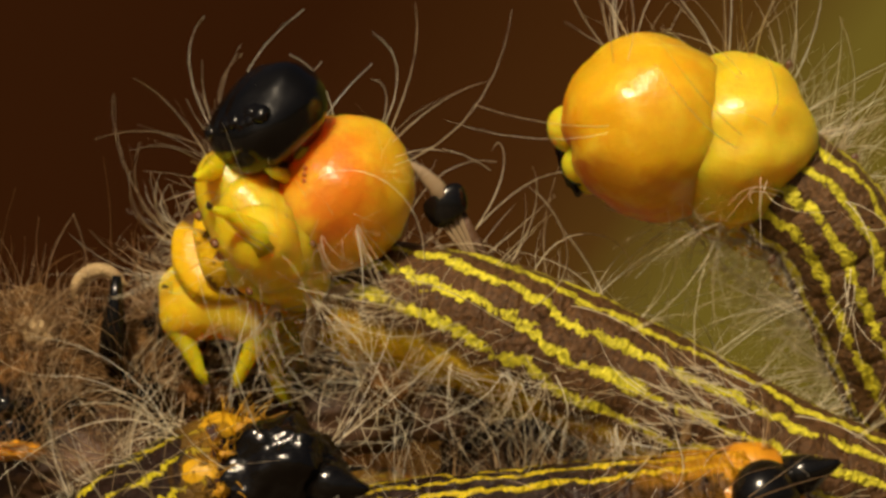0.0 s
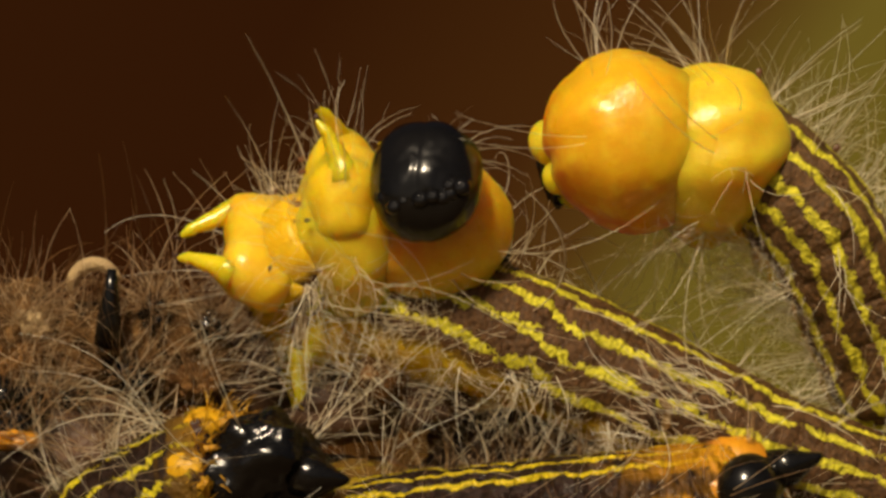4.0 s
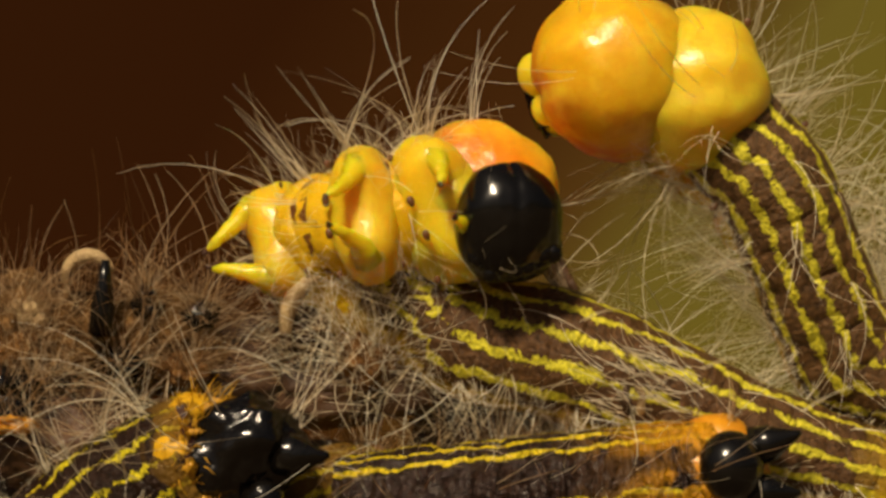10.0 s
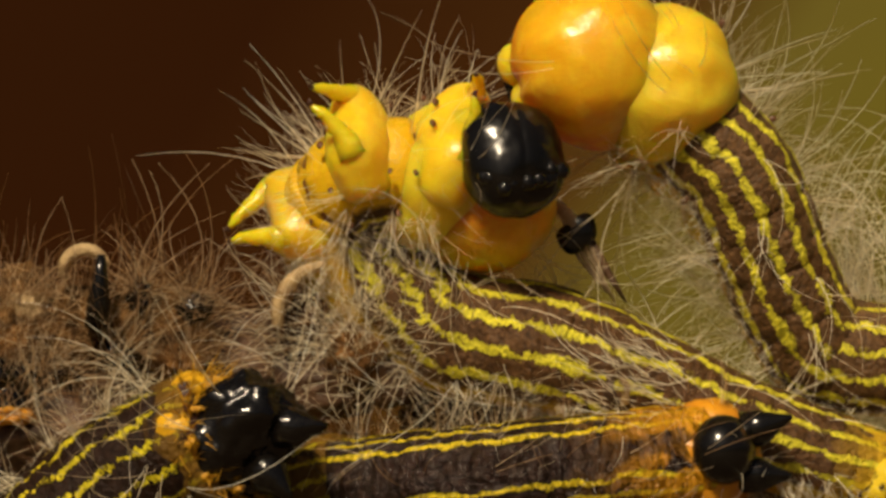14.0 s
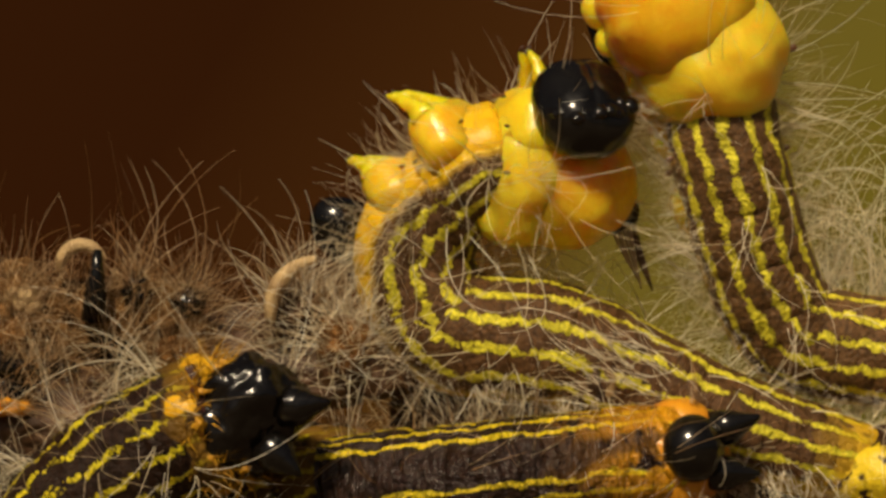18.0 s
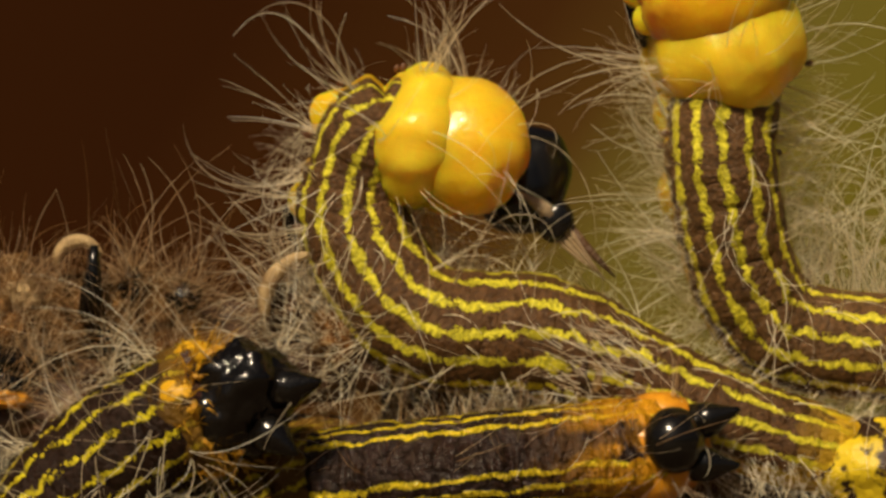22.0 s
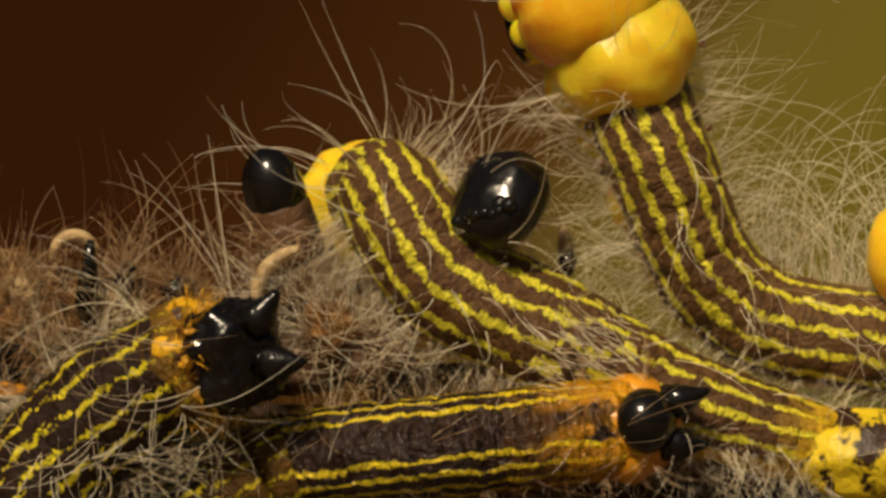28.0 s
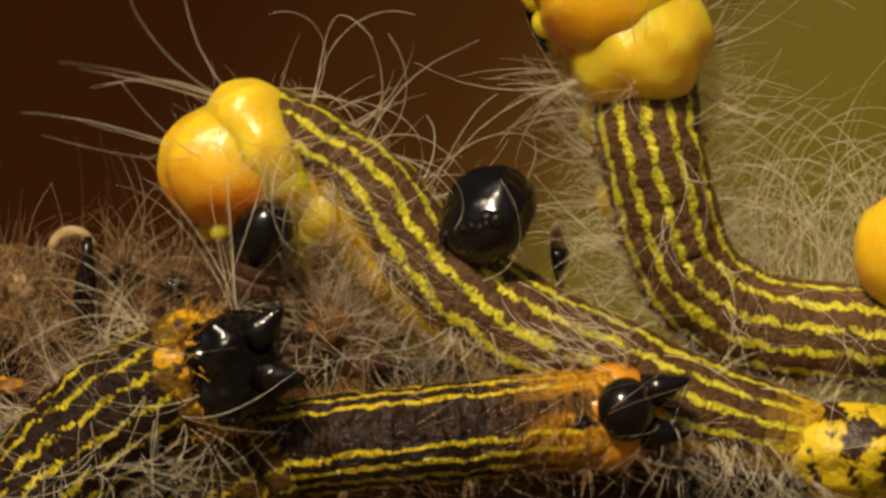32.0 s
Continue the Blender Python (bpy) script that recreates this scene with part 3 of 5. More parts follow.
# ---- setting ----
def backdrop():
    mat = bpy.data.materials.new("glowing_distance")
    mat.use_nodes = True
    n = Net(mat.node_tree)
    nodes = mat.node_tree.nodes
    nodes.remove(nodes["Principled BSDF"])
    # the sheet glows by itself: the far foliage's brightness is painted as emission
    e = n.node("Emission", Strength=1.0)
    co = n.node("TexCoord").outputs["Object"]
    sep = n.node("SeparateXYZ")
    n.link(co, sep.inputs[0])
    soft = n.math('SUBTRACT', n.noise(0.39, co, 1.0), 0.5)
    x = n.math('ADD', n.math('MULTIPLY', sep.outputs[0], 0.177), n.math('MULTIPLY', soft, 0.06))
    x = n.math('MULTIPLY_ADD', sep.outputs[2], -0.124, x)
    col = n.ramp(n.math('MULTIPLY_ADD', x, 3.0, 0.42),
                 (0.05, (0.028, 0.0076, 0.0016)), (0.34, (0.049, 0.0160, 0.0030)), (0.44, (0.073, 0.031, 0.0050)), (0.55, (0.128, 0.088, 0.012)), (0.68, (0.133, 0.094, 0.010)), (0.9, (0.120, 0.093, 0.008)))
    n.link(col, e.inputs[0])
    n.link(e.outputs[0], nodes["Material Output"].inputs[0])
    verts, faces = [], []
    for i in range(25):
        w = radians(-66 + 132 * i / 24)
        for z in (-0.95, 0.5, 2.0, 4.0):
            verts.append((6.0 * math.sin(w), 6.0 * math.cos(w), z))
    for i in range(24):
        for k in range(3):
            faces.append((i * 4 + k, i * 4 + k + 1, i * 4 + k + 5, i * 4 + k + 4))
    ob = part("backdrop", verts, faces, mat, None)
    return tagged(ob, label="glowing sheet coloured as far blurred dark brown and olive green foliage", category="backdrop", kind="structure")


def ground():
    mat = plain("leaf_litter", (0.03, 0.016, 0.008), (0.10, 0.06, 0.025), 9, 0.9, 3.0)
    ob = part("ground", [(-60, -60, 0), (60, -60, 0), (60, 60, 0), (-60, 60, 0)], [(0, 1, 2, 3)], mat, None, smooth=False)
    ob.location = (0, 0, -0.95)
    return tagged(ob, label="dark brown leaf litter far below the twig", category="ground", kind="structure")


def twig():
    ob = thing("twig", "dark rough bark twig under the crowded larvae", "twig", (0, 5, -16))
    pts = [(-400, 60, -30), (-60, 6, 2), (-30, 2, 3), (-10, 1, 2), (10, 1, -1), (30, 1, -4), (60, 2, -7), (300, 60, -30)]
    fine = []
    for a, b in zip(pts, pts[1:]):
        for i in range(8):
            f = i / 8
            fine.append(Vector(a).lerp(Vector(b), f) + Vector((0, 0.5 * math.sin(i * 2.1 + a[0]), 0.5 * math.sin(i * 1.7 + a[0]))))
    part("stem", *tube(fine, [5.5 + 0.5 * math.sin(i * 1.3) for i in range(len(fine))], 24), M_BARK, ob)
    rng = random.Random(2)
    for i in range(26):
        x = rng.uniform(-34, 34)
        a = rng.uniform(0.2, 2.9)
        v, f = blob(lambda q, b: (math.sin(q) * math.cos(b) * 2.6 * (1 + 0.2 * math.sin(3 * q)), math.cos(q) * math.cos(b) * 1.0, math.sin(b) * 0.35), 16, 8)
        p = part("bark_flake", v, f, M_BARK, ob)
        p.matrix_basis = Matrix.Translation(Vector((x, 1.3 - math.cos(a) * 5.2, 0.5 - 0.09 * x + math.sin(a) * 5.2)) * MM) @ pose(0, 0, 0, 90 - math.degrees(a), 0, rng.uniform(-15, 15))
    return ob


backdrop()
ground()
twig()

# ---- the larvae ----
MAIN_REAR = [(20.80, 0.50, -10.81), (17.40, 0.30, -9.73), (13.00, 0.00, -8.28), (9.72, 0.00, -7.03)]
main = Larva("caterpillar", "freshly moulted yellow-striped brown hairy caterpillar with swollen orange head, rearing up", MAIN_REAR, None, 12, 30, thin=0.74, r=3.0, collar_r=4.05, head_r=3.75, pitch=0.83, collar_len=2.5, r_mid=1.08)

RIGHT_REAR = [(29.34, 5.00, -5.09), (26.01, 4.00, -5.23), (22.71, 3.00, -4.88)]
right = Larva("caterpillar", "yellow-striped hairy caterpillar standing upright with orange head and yellow collar", RIGHT_REAR, None, 6, 21, collar_r=4.5, head_r=4.4, collar_len=3.3, hairs="flank", head_mat=M_HEAD_GOLD, mat=M_SKIN_TALL)

low = Larva("caterpillar", "dark striped caterpillar lying flat with orange and black hind end", [(-13.50, 3.00, -11.70), (-9.50, 0.50, -11.20), (-5.60, -2.00, -10.65)], None, 6, 14, end="tail", mat=M_SKIN_OLD, r=2.75, hairs="few")

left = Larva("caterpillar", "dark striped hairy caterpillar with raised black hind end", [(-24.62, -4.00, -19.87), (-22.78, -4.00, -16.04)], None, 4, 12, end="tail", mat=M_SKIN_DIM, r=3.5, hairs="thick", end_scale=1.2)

edge = Larva("caterpillar", "pale-haired caterpillar with orange head among the others", [(32.22, 3.00, -6.31), (30.32, 3.00, -5.04)], None, 3, 6, hairs="crest")

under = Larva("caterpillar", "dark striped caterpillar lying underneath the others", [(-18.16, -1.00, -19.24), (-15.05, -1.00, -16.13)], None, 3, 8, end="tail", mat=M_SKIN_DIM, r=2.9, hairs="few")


def capsule():
    """The cast black head shell: a smooth flattened dome with a knobbly mouth at its rim."""
    ob = thing("head_capsule", "cast-off glossy black old head shell", "shell")

    def f(a, b):
        s, y = math.cos(b), math.sin(b)
        x, z = math.sin(a) * s, math.cos(a) * s
        q = Vector((x, y, z))
        g = (abs(x) ** 2.25 + abs(y) ** 2.25 + abs(z) ** 2.25) ** (-1 / 2.25) * (1 + 0.06 * noise.noise(q * 1.7))
        g *= 1 - 0.02 * math.exp(-(x / 0.07) ** 2)
        if y > 0.25:
            g *= 1 + 0.022 * (y - 0.25) * noise.noise(q * 7.0 + Vector((4, 0, 0)))
        yy = y * 2.0 if y > -0.75 else (-0.75 + (y + 0.75) * 1.5) * 2.0
        return (x * 2.65 * g, yy * 1.02 * g, z * 3.0 * g)
    part("shell", *blob(f, 80, 48), M_BLACK, ob)
    rng = random.Random(5)
    for i in range(22):
        r = rng.uniform(0.2, 0.55)
        v, q = blob(lambda a, b: (math.sin(a) * math.cos(b) * r, math.sin(b) * r * 0.8, math.cos(a) * math.cos(b) * r), 12, 8)
        p = part("mouth_knob", v, q, M_BLACK_ROUGH, ob)
        w = rng.uniform(-0.9, 0.9)
        p.location = Vector((math.sin(w) * 2.1 + rng.gauss(0, 0.2), 1.0 + rng.uniform(-0.2, 0.45), -math.cos(w) * 1.9 + rng.gauss(0, 0.2))) * MM
    return ob


cap = capsule()


def shell_keys(rows):
    """Rows of time, place and the way its face looks."""
    out = []
    for t, p, f in rows:
        q = Vector(f).normalized().to_track_quat('Y', 'Z')
        m = q.to_matrix().to_4x4()
        m.translation = Vector(p) * MM
        out.append((t, m))
    walk(cap, out)


low.key(0, [(-1.50, -3.00, -10.20), (2.60, -3.00, -9.78), (6.40, -3.00, -9.40), (9.11, -3.00, -9.11), (9.87, -5.00, -8.65)], (-14, -14, -14, -14, -14), (0.85, -0.5, 0.1))
low.settle()
claspers(low, [((1.7, 0.6, 1.0), (1, -0.1, 0.2)), ((1.6, 0.8, -1.3), (1, -0.1, -0.15))], 0.8)
left.key(0, [(-21.10, -4.00, -12.52), (-18.80, -4.00, -9.92), (-15.74, -4.00, -7.93), (-13.41, -4.50, -6.84), (-11.21, -5.50, -6.35)], (-25, -15, 0, 0, 0), (0.70, -0.7, -0.05))
left.settle()
claspers(left, [((1.3, -1.0, 2.0), (0.7, -0.2, 0.7)), ((2.2, -0.7, -0.4), (1, -0.35, -0.05))], 0.9)
edge.key(0, [(28.91, 2.00, -3.76), (27.64, 2.00, -2.81), (27.96, 2.00, -1.86), (27.73, 1.50, -0.91), (26.31, 1.00, -0.28)], (0, 0, 0, 0, 0), (0.2, 0.9, 0.3))
edge.settle()
under.key(0, [(-12.56, -1.00, -13.96), (-10.38, -1.00, -12.40), (-8.29, 1.00, -11.59), (-6.79, 3.00, -11.39), (-5.89, 5.00, -11.34)], (-30, -20, 0, 0, 0))
under.settle()

# the hind end of the rearing larva
tail = part("hind_segment", *blob(collar_shape(2.75, 4.2), 56, 32), M_BLOTCH_YELLOW, main.ob, "yellow hind segment with dark blotches")
tail.matrix_basis = pose(1.6 * MM, -0.6 * MM, -0.4 * MM, 0, 20, 75)
plate = part("hind_plate", *blob(lambda a, b: (math.sin(a) * math.cos(b) * 1.8, math.sin(b) * 1.5, math.cos(a) * math.cos(b) * 1.8)), M_BLACK, main.ob, "glossy black hind plate")
plate.matrix_basis = pose(5.6 * MM, -0.8 * MM, -0.6 * MM)


def old_skin():
    """The crumpled silvery skin pushed back round the body, with a stalk of it standing up."""
    at = (7.09, -1.00, -5.25)
    ob = thing("old_skin", "crumpled silvery brown cast skin with bristly folds", "cast skin", at)
    rng = random.Random(11)
    for i in range(5):
        pts = []
        r = 3.0 - 0.12 * i
        for k in range(13):
            w = math.radians(-150 + 22 * k)
            pts.append((0.5 * i - 0.6 + 0.3 * rng.uniform(-1, 1), -math.cos(w) * r * 0.75 + rng.uniform(-0.2, 0.2), math.sin(w) * r * 0.5 - 0.8 + rng.uniform(-0.25, 0.25)))
        part("fold", *tube(pts, [rng.uniform(0.16, 0.34) for _ in pts], 7), M_HUSK if i % 2 else M_BROWN, ob)
    v, f = tube([(5.2, 1.6, -2.4), (3.7, 1.5, -1.2), (2.4, 1.2, -0.1), (1.5, 1.0, 0.8), (1.0, 0.8, 1.5), (0.7, 0.8, 2.2)], [1.3, 1.1, 0.85, 0.65, 0.45, 0.2], 12)
    part("stalk", v, f, M_BROWN, ob, "dark thin stalk of dried skin")
    hairs = []
    for _ in range(110):
        root = Vector((rng.uniform(-2.0, 3.4), rng.uniform(-3.4, -1.6), rng.uniform(-2.2, 1.6)))
        hairs.append(hair(root, (rng.gauss(-0.9, 0.25), rng.gauss(-0.25, 0.15), rng.gauss(0.45, 0.25)), rng.uniform(1.0, 3.4), rng.uniform(0.3, 1.6), 0.03, rng))
    part("bristles", *join(hairs), M_HAIR, ob)
    return ob


def skin_scrap():
    """A stiff black ring of the old skin, drawn out above and below into pale glassy shreds; its broad side lies in x and z."""
    ob = thing("skin_scrap", "dark ring of cast skin on a pale glassy shred", "cast skin")

    def form(a, b):
        k = math.cos(b) ** 0.35
        return (math.sin(a) * k * 0.5, math.sin(b) * 0.78 + 0.12 * math.cos(a), math.cos(a) * k * (1.08 + 0.1 * math.sin(b)))
    part("ring", *blob(form, 28, 16), M_BLACK, ob, "black stiff ring")
    part("shred", *tube([(0, 0.4, 0.0), (0.05, 1.1, -0.1), (0, 1.9, -0.4), (-0.1, 2.6, -0.75)], [0.5, 0.42, 0.3, 0.1], 12), M_SHRED, ob, "pale translucent shred")
    for z, lean, size in ((-0.5, 0.2, 0.10), (-0.2, 0.15, 0.15), (0.1, 0.15, 0.12), (0.4, 0.1, 0.14)):
        pts = [(0.05, -0.4, z), (0.1, -1.3, z * 0.85 + lean * 0.2), (0.0, -2.4, z * 0.6 + lean), (0.05, -3.6 - z, z * 0.4 + lean * 1.8)]
        part("shred", *tube(pts, [size, size * 0.9, size * 0.6, 0.05], 9), M_SHRED, ob, "pale translucent shred")
    part("shred", *tube([(0.3, -0.5, 0.5), (0.3, -1.6, 0.55), (0.2, -2.8, 0.7), (0.1, -4.2, 0.9)], [0.22, 0.26, 0.2, 0.05], 10), M_BROWN, ob, "dark twisted shred")
    return ob


def hidden_head():
    """The glossy black head of a larva behind, on its short dark neck."""
    ob = thing("caterpillar", "dark caterpillar behind the others with glossy black head", "caterpillar", group="larvae")
    form = lambda a, b: (math.sin(a) * math.cos(b) * 1.75, math.sin(b) * 2.45, math.cos(a) * math.cos(b) * 1.7 * (1 - 0.08 * math.exp(-(math.sin(a) / 0.2) ** 2)))
    part("head", *blob(form), M_BLACK, ob, "glossy black oblong head")
    for i in range(2):
        ring = ring_mesh("segment", 1.7 + 0.1 * i, i * RING, 0.0, M_BROWN, ob)
        ring.location = (0, (-1.9 - 1.0 * i) * MM, -0.15 * i * i * MM)
        bristles(ring, "few", i)
    return ob


def right_extras():
    for x, z, k in ((1.3, 0.5, 1.0), (-0.6, 0.9, 0.75)):
        v, f = blob(lambda a, b: (math.sin(a) * math.cos(b) * 1.15 * k, math.sin(b) * 1.0 * k, math.cos(a) * math.cos(b) * 1.0 * k), 24, 14)
        p = part("mouth_lobe", v, f, M_COLLAR, right.head, "pale yellow soft lobe of the mouth")
        p.location = (x * MM, 3.75 * MM, z * MM)

    def crumb(a, b):
        q = Vector((math.sin(a) * math.cos(b), math.sin(b), math.cos(a) * math.cos(b)))
        w = 1 + 0.3 * noise.noise(q * 2.1) + 0.15 * noise.noise(q * 5)
        return (q.x * 1.35 * w, q.y * 0.5 * w, q.z * 0.75 * w)
    p = part("old_shell", *blob(crumb, 36, 22), M_BLACK_ROUGH, right.head, "black old head shell still stuck to the mouth")
    p.location = (-0.2 * MM, 4.45 * MM, -0.5 * MM)
    # long curling hairs of the larva at the edge
    rng = random.Random(21)
    out = []
    for _ in range(95):
        root = Vector((rng.uniform(-4.5, 5), rng.uniform(-1.5, 3), rng.uniform(-1.5, 1.5)))
        pts, p0, d = [], root, Vector((rng.uniform(-0.6, 0.5), rng.uniform(-0.4, 0.2), 1)).normalized()
        spin = rng.uniform(0.08, 0.26) * (1 if rng.random() < 0.45 else -1)
        step = rng.uniform(0.7, 1.3)
        for i in range(13):
            pts.append(p0.copy())
            d = Matrix.Rotation(-spin * (0.3 + i / 8), 3, 'Y') @ d
            p0 = p0 + d * step
        out.append(tube(pts, [0.034 * (1 - 0.06 * i) for i in range(13)], 3, False))
    q = part("bristles", *join(out), M_HAIR, edge.ob, "long curling white hairs")
    q.location = (Vector((22.18, 4.00, -2.84)) - edge.origin) * MM


def shed_mass(name, label, at, forms, hairs, seed, hair_mat, reach=(2.5, 6.5), way=(0.15, -0.3, 0.25), down=0):
    """A heap of crumpled cast skin: each form is a place, three radii, a material and a name."""
    ob = thing(name, label, "cast skin", at)
    rng = random.Random(seed)
    fuzz = []
    for k, (p, r, mat, kind) in enumerate(forms):
        n0 = Vector((seed * 3.7, k * 5.1, 0.3))
        def form(a, b):
            q = Vector((math.sin(a) * math.cos(b), math.sin(b), math.cos(a) * math.cos(b)))
            w = 1 + 0.35 * noise.noise(q * 1.6 + n0) + 0.16 * noise.noise(q * 4.5 + n0)
            return (q.x * r[0] * w, q.y * r[1] * w, q.z * r[2] * w)
        o = part(kind, *blob(form, 40, 26), mat, ob)
        o.location = Vector(p) * MM
        for _ in range(hairs):
            q = Vector((rng.gauss(0, 1), rng.gauss(-0.5, 0.8), rng.gauss(0.5, 0.8))).normalized()
            root = Vector(p) + Vector((q.x * r[0], q.y * r[1], q.z * r[2])) * 0.9
            fuzz.append(hair(root, q * 0.8 + Vector(way) + Vector((rng.gauss(0, 0.6), rng.gauss(0, 0.4), rng.gauss(0, 0.5))), rng.uniform(*reach), rng.uniform(0.5, 2.8), 0.03, rng))
    part("bristles", *join(fuzz), hair_mat, ob, "tangled tan hairs")
    wisps = []
    for _ in range(down):
        p, r = forms[rng.randrange(len(forms))][:2]
        q = Vector((rng.gauss(0, 1), rng.gauss(-0.4, 0.8), abs(rng.gauss(0.6, 0.7)))).normalized()
        root = Vector(p) + Vector((q.x * r[0], q.y * r[1], q.z * r[2])) * 0.9
        wisps.append(hair(root, q + Vector((rng.gauss(0.3, 0.5), rng.gauss(0, 0.4), rng.gauss(0.2, 0.4))), rng.uniform(1.0, 4.0), rng.uniform(0.5, 3.5), 0.017, rng, 6))
    if wisps:
        part("down", *join(wisps), M_HAIR_TAN, ob, "fine pale down")
    return ob


def curl(parent, at, r, thick, start, end, mat, label):
    """A dried strip rolled into a hook."""
    pts, rad = [], []
    for i in range(14):
        f = i / 13
        w = math.radians(start + (end - start) * f)
        pts.append(Vector(at) + Vector((math.cos(w) * r, -0.6 * f, math.sin(w) * r)))
        rad.append(thick * (0.45 + 0.75 * math.sin(math.pi * min(1, f * 0.9 + 0.1))))
    v, f = tube(pts, rad, 9)
    return part("curl", v, f, mat, parent, label)


def back_curls(ring, seed, n):
    """Very long single hairs that rise from the back and bend over in wide loops."""
    rng = random.Random(seed)
    out = []
    for _ in range(n):
        a = rng.uniform(-0.5, 0.5) * math.pi
        d = Vector((math.sin(a), rng.gauss(0, 0.3), math.cos(a))).normalized()
        p0, pts = Vector((math.sin(a), 0, math.cos(a))) * 2.8, []
        axis = Vector((rng.gauss(0, 1), rng.gauss(0, 0.5), rng.gauss(0, 0.5))).normalized()
        spin, step = rng.uniform(0.10, 0.24), rng.uniform(0.5, 0.75)
        for i in range(16):
            pts.append(p0.copy())
            d = Matrix.Rotation(spin * (0.2 + i / 9), 3, axis) @ d
            p0 = p0 + d * step
        out.append(tube(pts, [0.034 * (1 - 0.045 * i) for i in range(16)], 3, False))
    part("bristles", *join(out), M_HAIR, ring, "very long looping pale hairs")


for ring_no, count in ((-3, 5), (-7, 6), (-11, 6), (-15, 5), (-19, 4)):
    back_curls(main.rings[ring_no], 40 - ring_no, count)
right_extras()
old_skin()
scrap = skin_scrap()
back_head = hidden_head()

# heap on the far side of the twig, with a black spike standing in it
heap = shed_mass("cast_skin", "brown hairy heap of cast skins with a black spike", (-21.48, 4.00, -3.30),
                 [((-3.5, 0, 0.6), (3.2, 2.2, 2.6), M_FUZZ, "husk"), ((-3.2, -1.9, -0.4), (1.6, 0.8, 1.1), M_RUST, "lump"), ((2.6, -2.0, -1.2), (1.1, 0.7, 0.8), M_BLACK, "lump"), ((-1.0, -2.2, -2.2), (1.5, 0.8, 0.7), M_BLACK, "lump"), ((5.8, -1.6, -1.6), (1.3, 0.8, 0.9), M_RUST, "lump"), ((0.6, -0.4, 0.2), (2.6, 2.0, 2.2), M_FUZZ, "husk"), ((3.6, -1.6, 1.9), (0.7, 0.5, 0.9), M_BLACK, "lump"), ((6.4, -1.2, 1.2), (0.9, 0.6, 0.8), M_BLACK, "lump"), ((-2.4, -1.8, 1.3), (1.2, 0.7, 0.8), M_HUSK, "lump"), ((4.6, 0.6, -0.1), (3.0, 2.2, 2.6), M_FUZZ, "husk"), ((-1.0, 0.2, -3.4), (5.0, 2.6, 2.0), M_BROWN, "husk"), ((8.2, 1.2, -2.0), (3.0, 2.2, 2.6), M_BROWN, "husk")], 20, 3, M_HAIR_TAN, (3, 9), down=1500)
v, f = tube([(1.6, -3.0, 0.3), (1.65, -3.3, 1.7), (1.75, -3.4, 3.0), (1.8, -3.4, 4.0)], [0.75, 0.6, 0.36, 0.22], 12)
part("spike", v, f, M_BLACK, heap, "glossy black spike")
curl(heap, (0.9, -2.2, 3.0), 1.25, 0.32, 190, 20, M_HUSK, "pale hooked strip of dried skin")

shed = shed_mass("cast_skin", "pale tan crumpled cast skin with rusty bristly lump", (-7.03, 1.00, -4.05),
                 [((-2.4, 0, 1.6), (1.5, 1.2, 1.6), M_BROWN, "husk"), ((0.6, -1.0, -0.2), (1.7, 1.3, 1.5), M_RUST, "lump"), ((2.6, 0, -1.4), (2.2, 1.6, 1.6), M_BROWN, "husk"), ((-1.0, 0.5, -1.8), (3.0, 1.5, 1.8), M_BROWN, "husk")], 75, 8, M_HAIR, down=500)
curl(shed, (-0.6, -1.8, 1.4), 2.9, 0.4, 190, 100, M_HUSK, "pale twisted strip of dried skin")

between = shed_mass("cast_skin", "brown hairy cast skins wedged between two caterpillars", (6.0, 3.50, -9.60),
                    [((-6.5, 0.3, 0.8), (4.2, 2.0, 2.6), M_BROWN, "husk"), ((-0.5, 0, 0.4), (4.6, 2.0, 2.4), M_BROWN, "husk"), ((5.5, 0.2, -0.8), (4.6, 2.0, 2.2), M_BROWN, "husk"), ((11.0, 0.2, -1.4), (4.6, 2.0, 2.4), M_BROWN, "husk"), ((2.0, -1.6, 1.4), (1.4, 0.8, 0.8), M_RUST, "lump"), ((7.4, -1.4, 0.8), (1.2, 0.8, 0.7), M_RUST, "lump")], 45, 27, M_HAIR, (2, 5.5), down=500)

dark = shed_mass("cast_skin", "dark heap of old skin with orange flecks", (-24.99, -1.00, -6.19),
                 [((0, 0, 0), (2.4, 1.8, 1.5), M_BLACK, "husk"), ((0.4, -0.6, -1.2), (1.8, 1.4, 0.6), M_ORANGE, "lump"), ((3.0, 1.0, -2.4), (3.6, 2.0, 2.2), M_BROWN, "husk")], 35, 15, M_HAIR_TAN, down=200)


def creep(larva, rows):
    """Slow shifts of a whole larva along the twig, in millimetres from its last place."""
    base = larva.ob.location.copy()
    walk(larva.ob, [(t, Matrix.Translation(base + Vector(d) * MM)) for t, d in rows])


def roll(ob, rows):
    """Turns a part about the line of sight through its own middle, in degrees from its last pose."""
    base = ob.matrix_basis.copy()
    out = []
    for t, a in rows:
        m = (Matrix.Rotation(radians(a), 3, 'Y') @ base.to_3x3()).to_4x4()
        m.translation = base.translation
        out.append((t, m))
    walk(ob, out)


def drift(ob, rows):
    """Rows of time, place and the way its +y looks."""
    out = []
    for t, p, f in rows:
        m = Vector(f).normalized().to_track_quat('Y', 'Z').to_matrix().to_4x4()
        m.translation = Vector(p) * MM
        out.append((t, m))
    walk(ob, out)



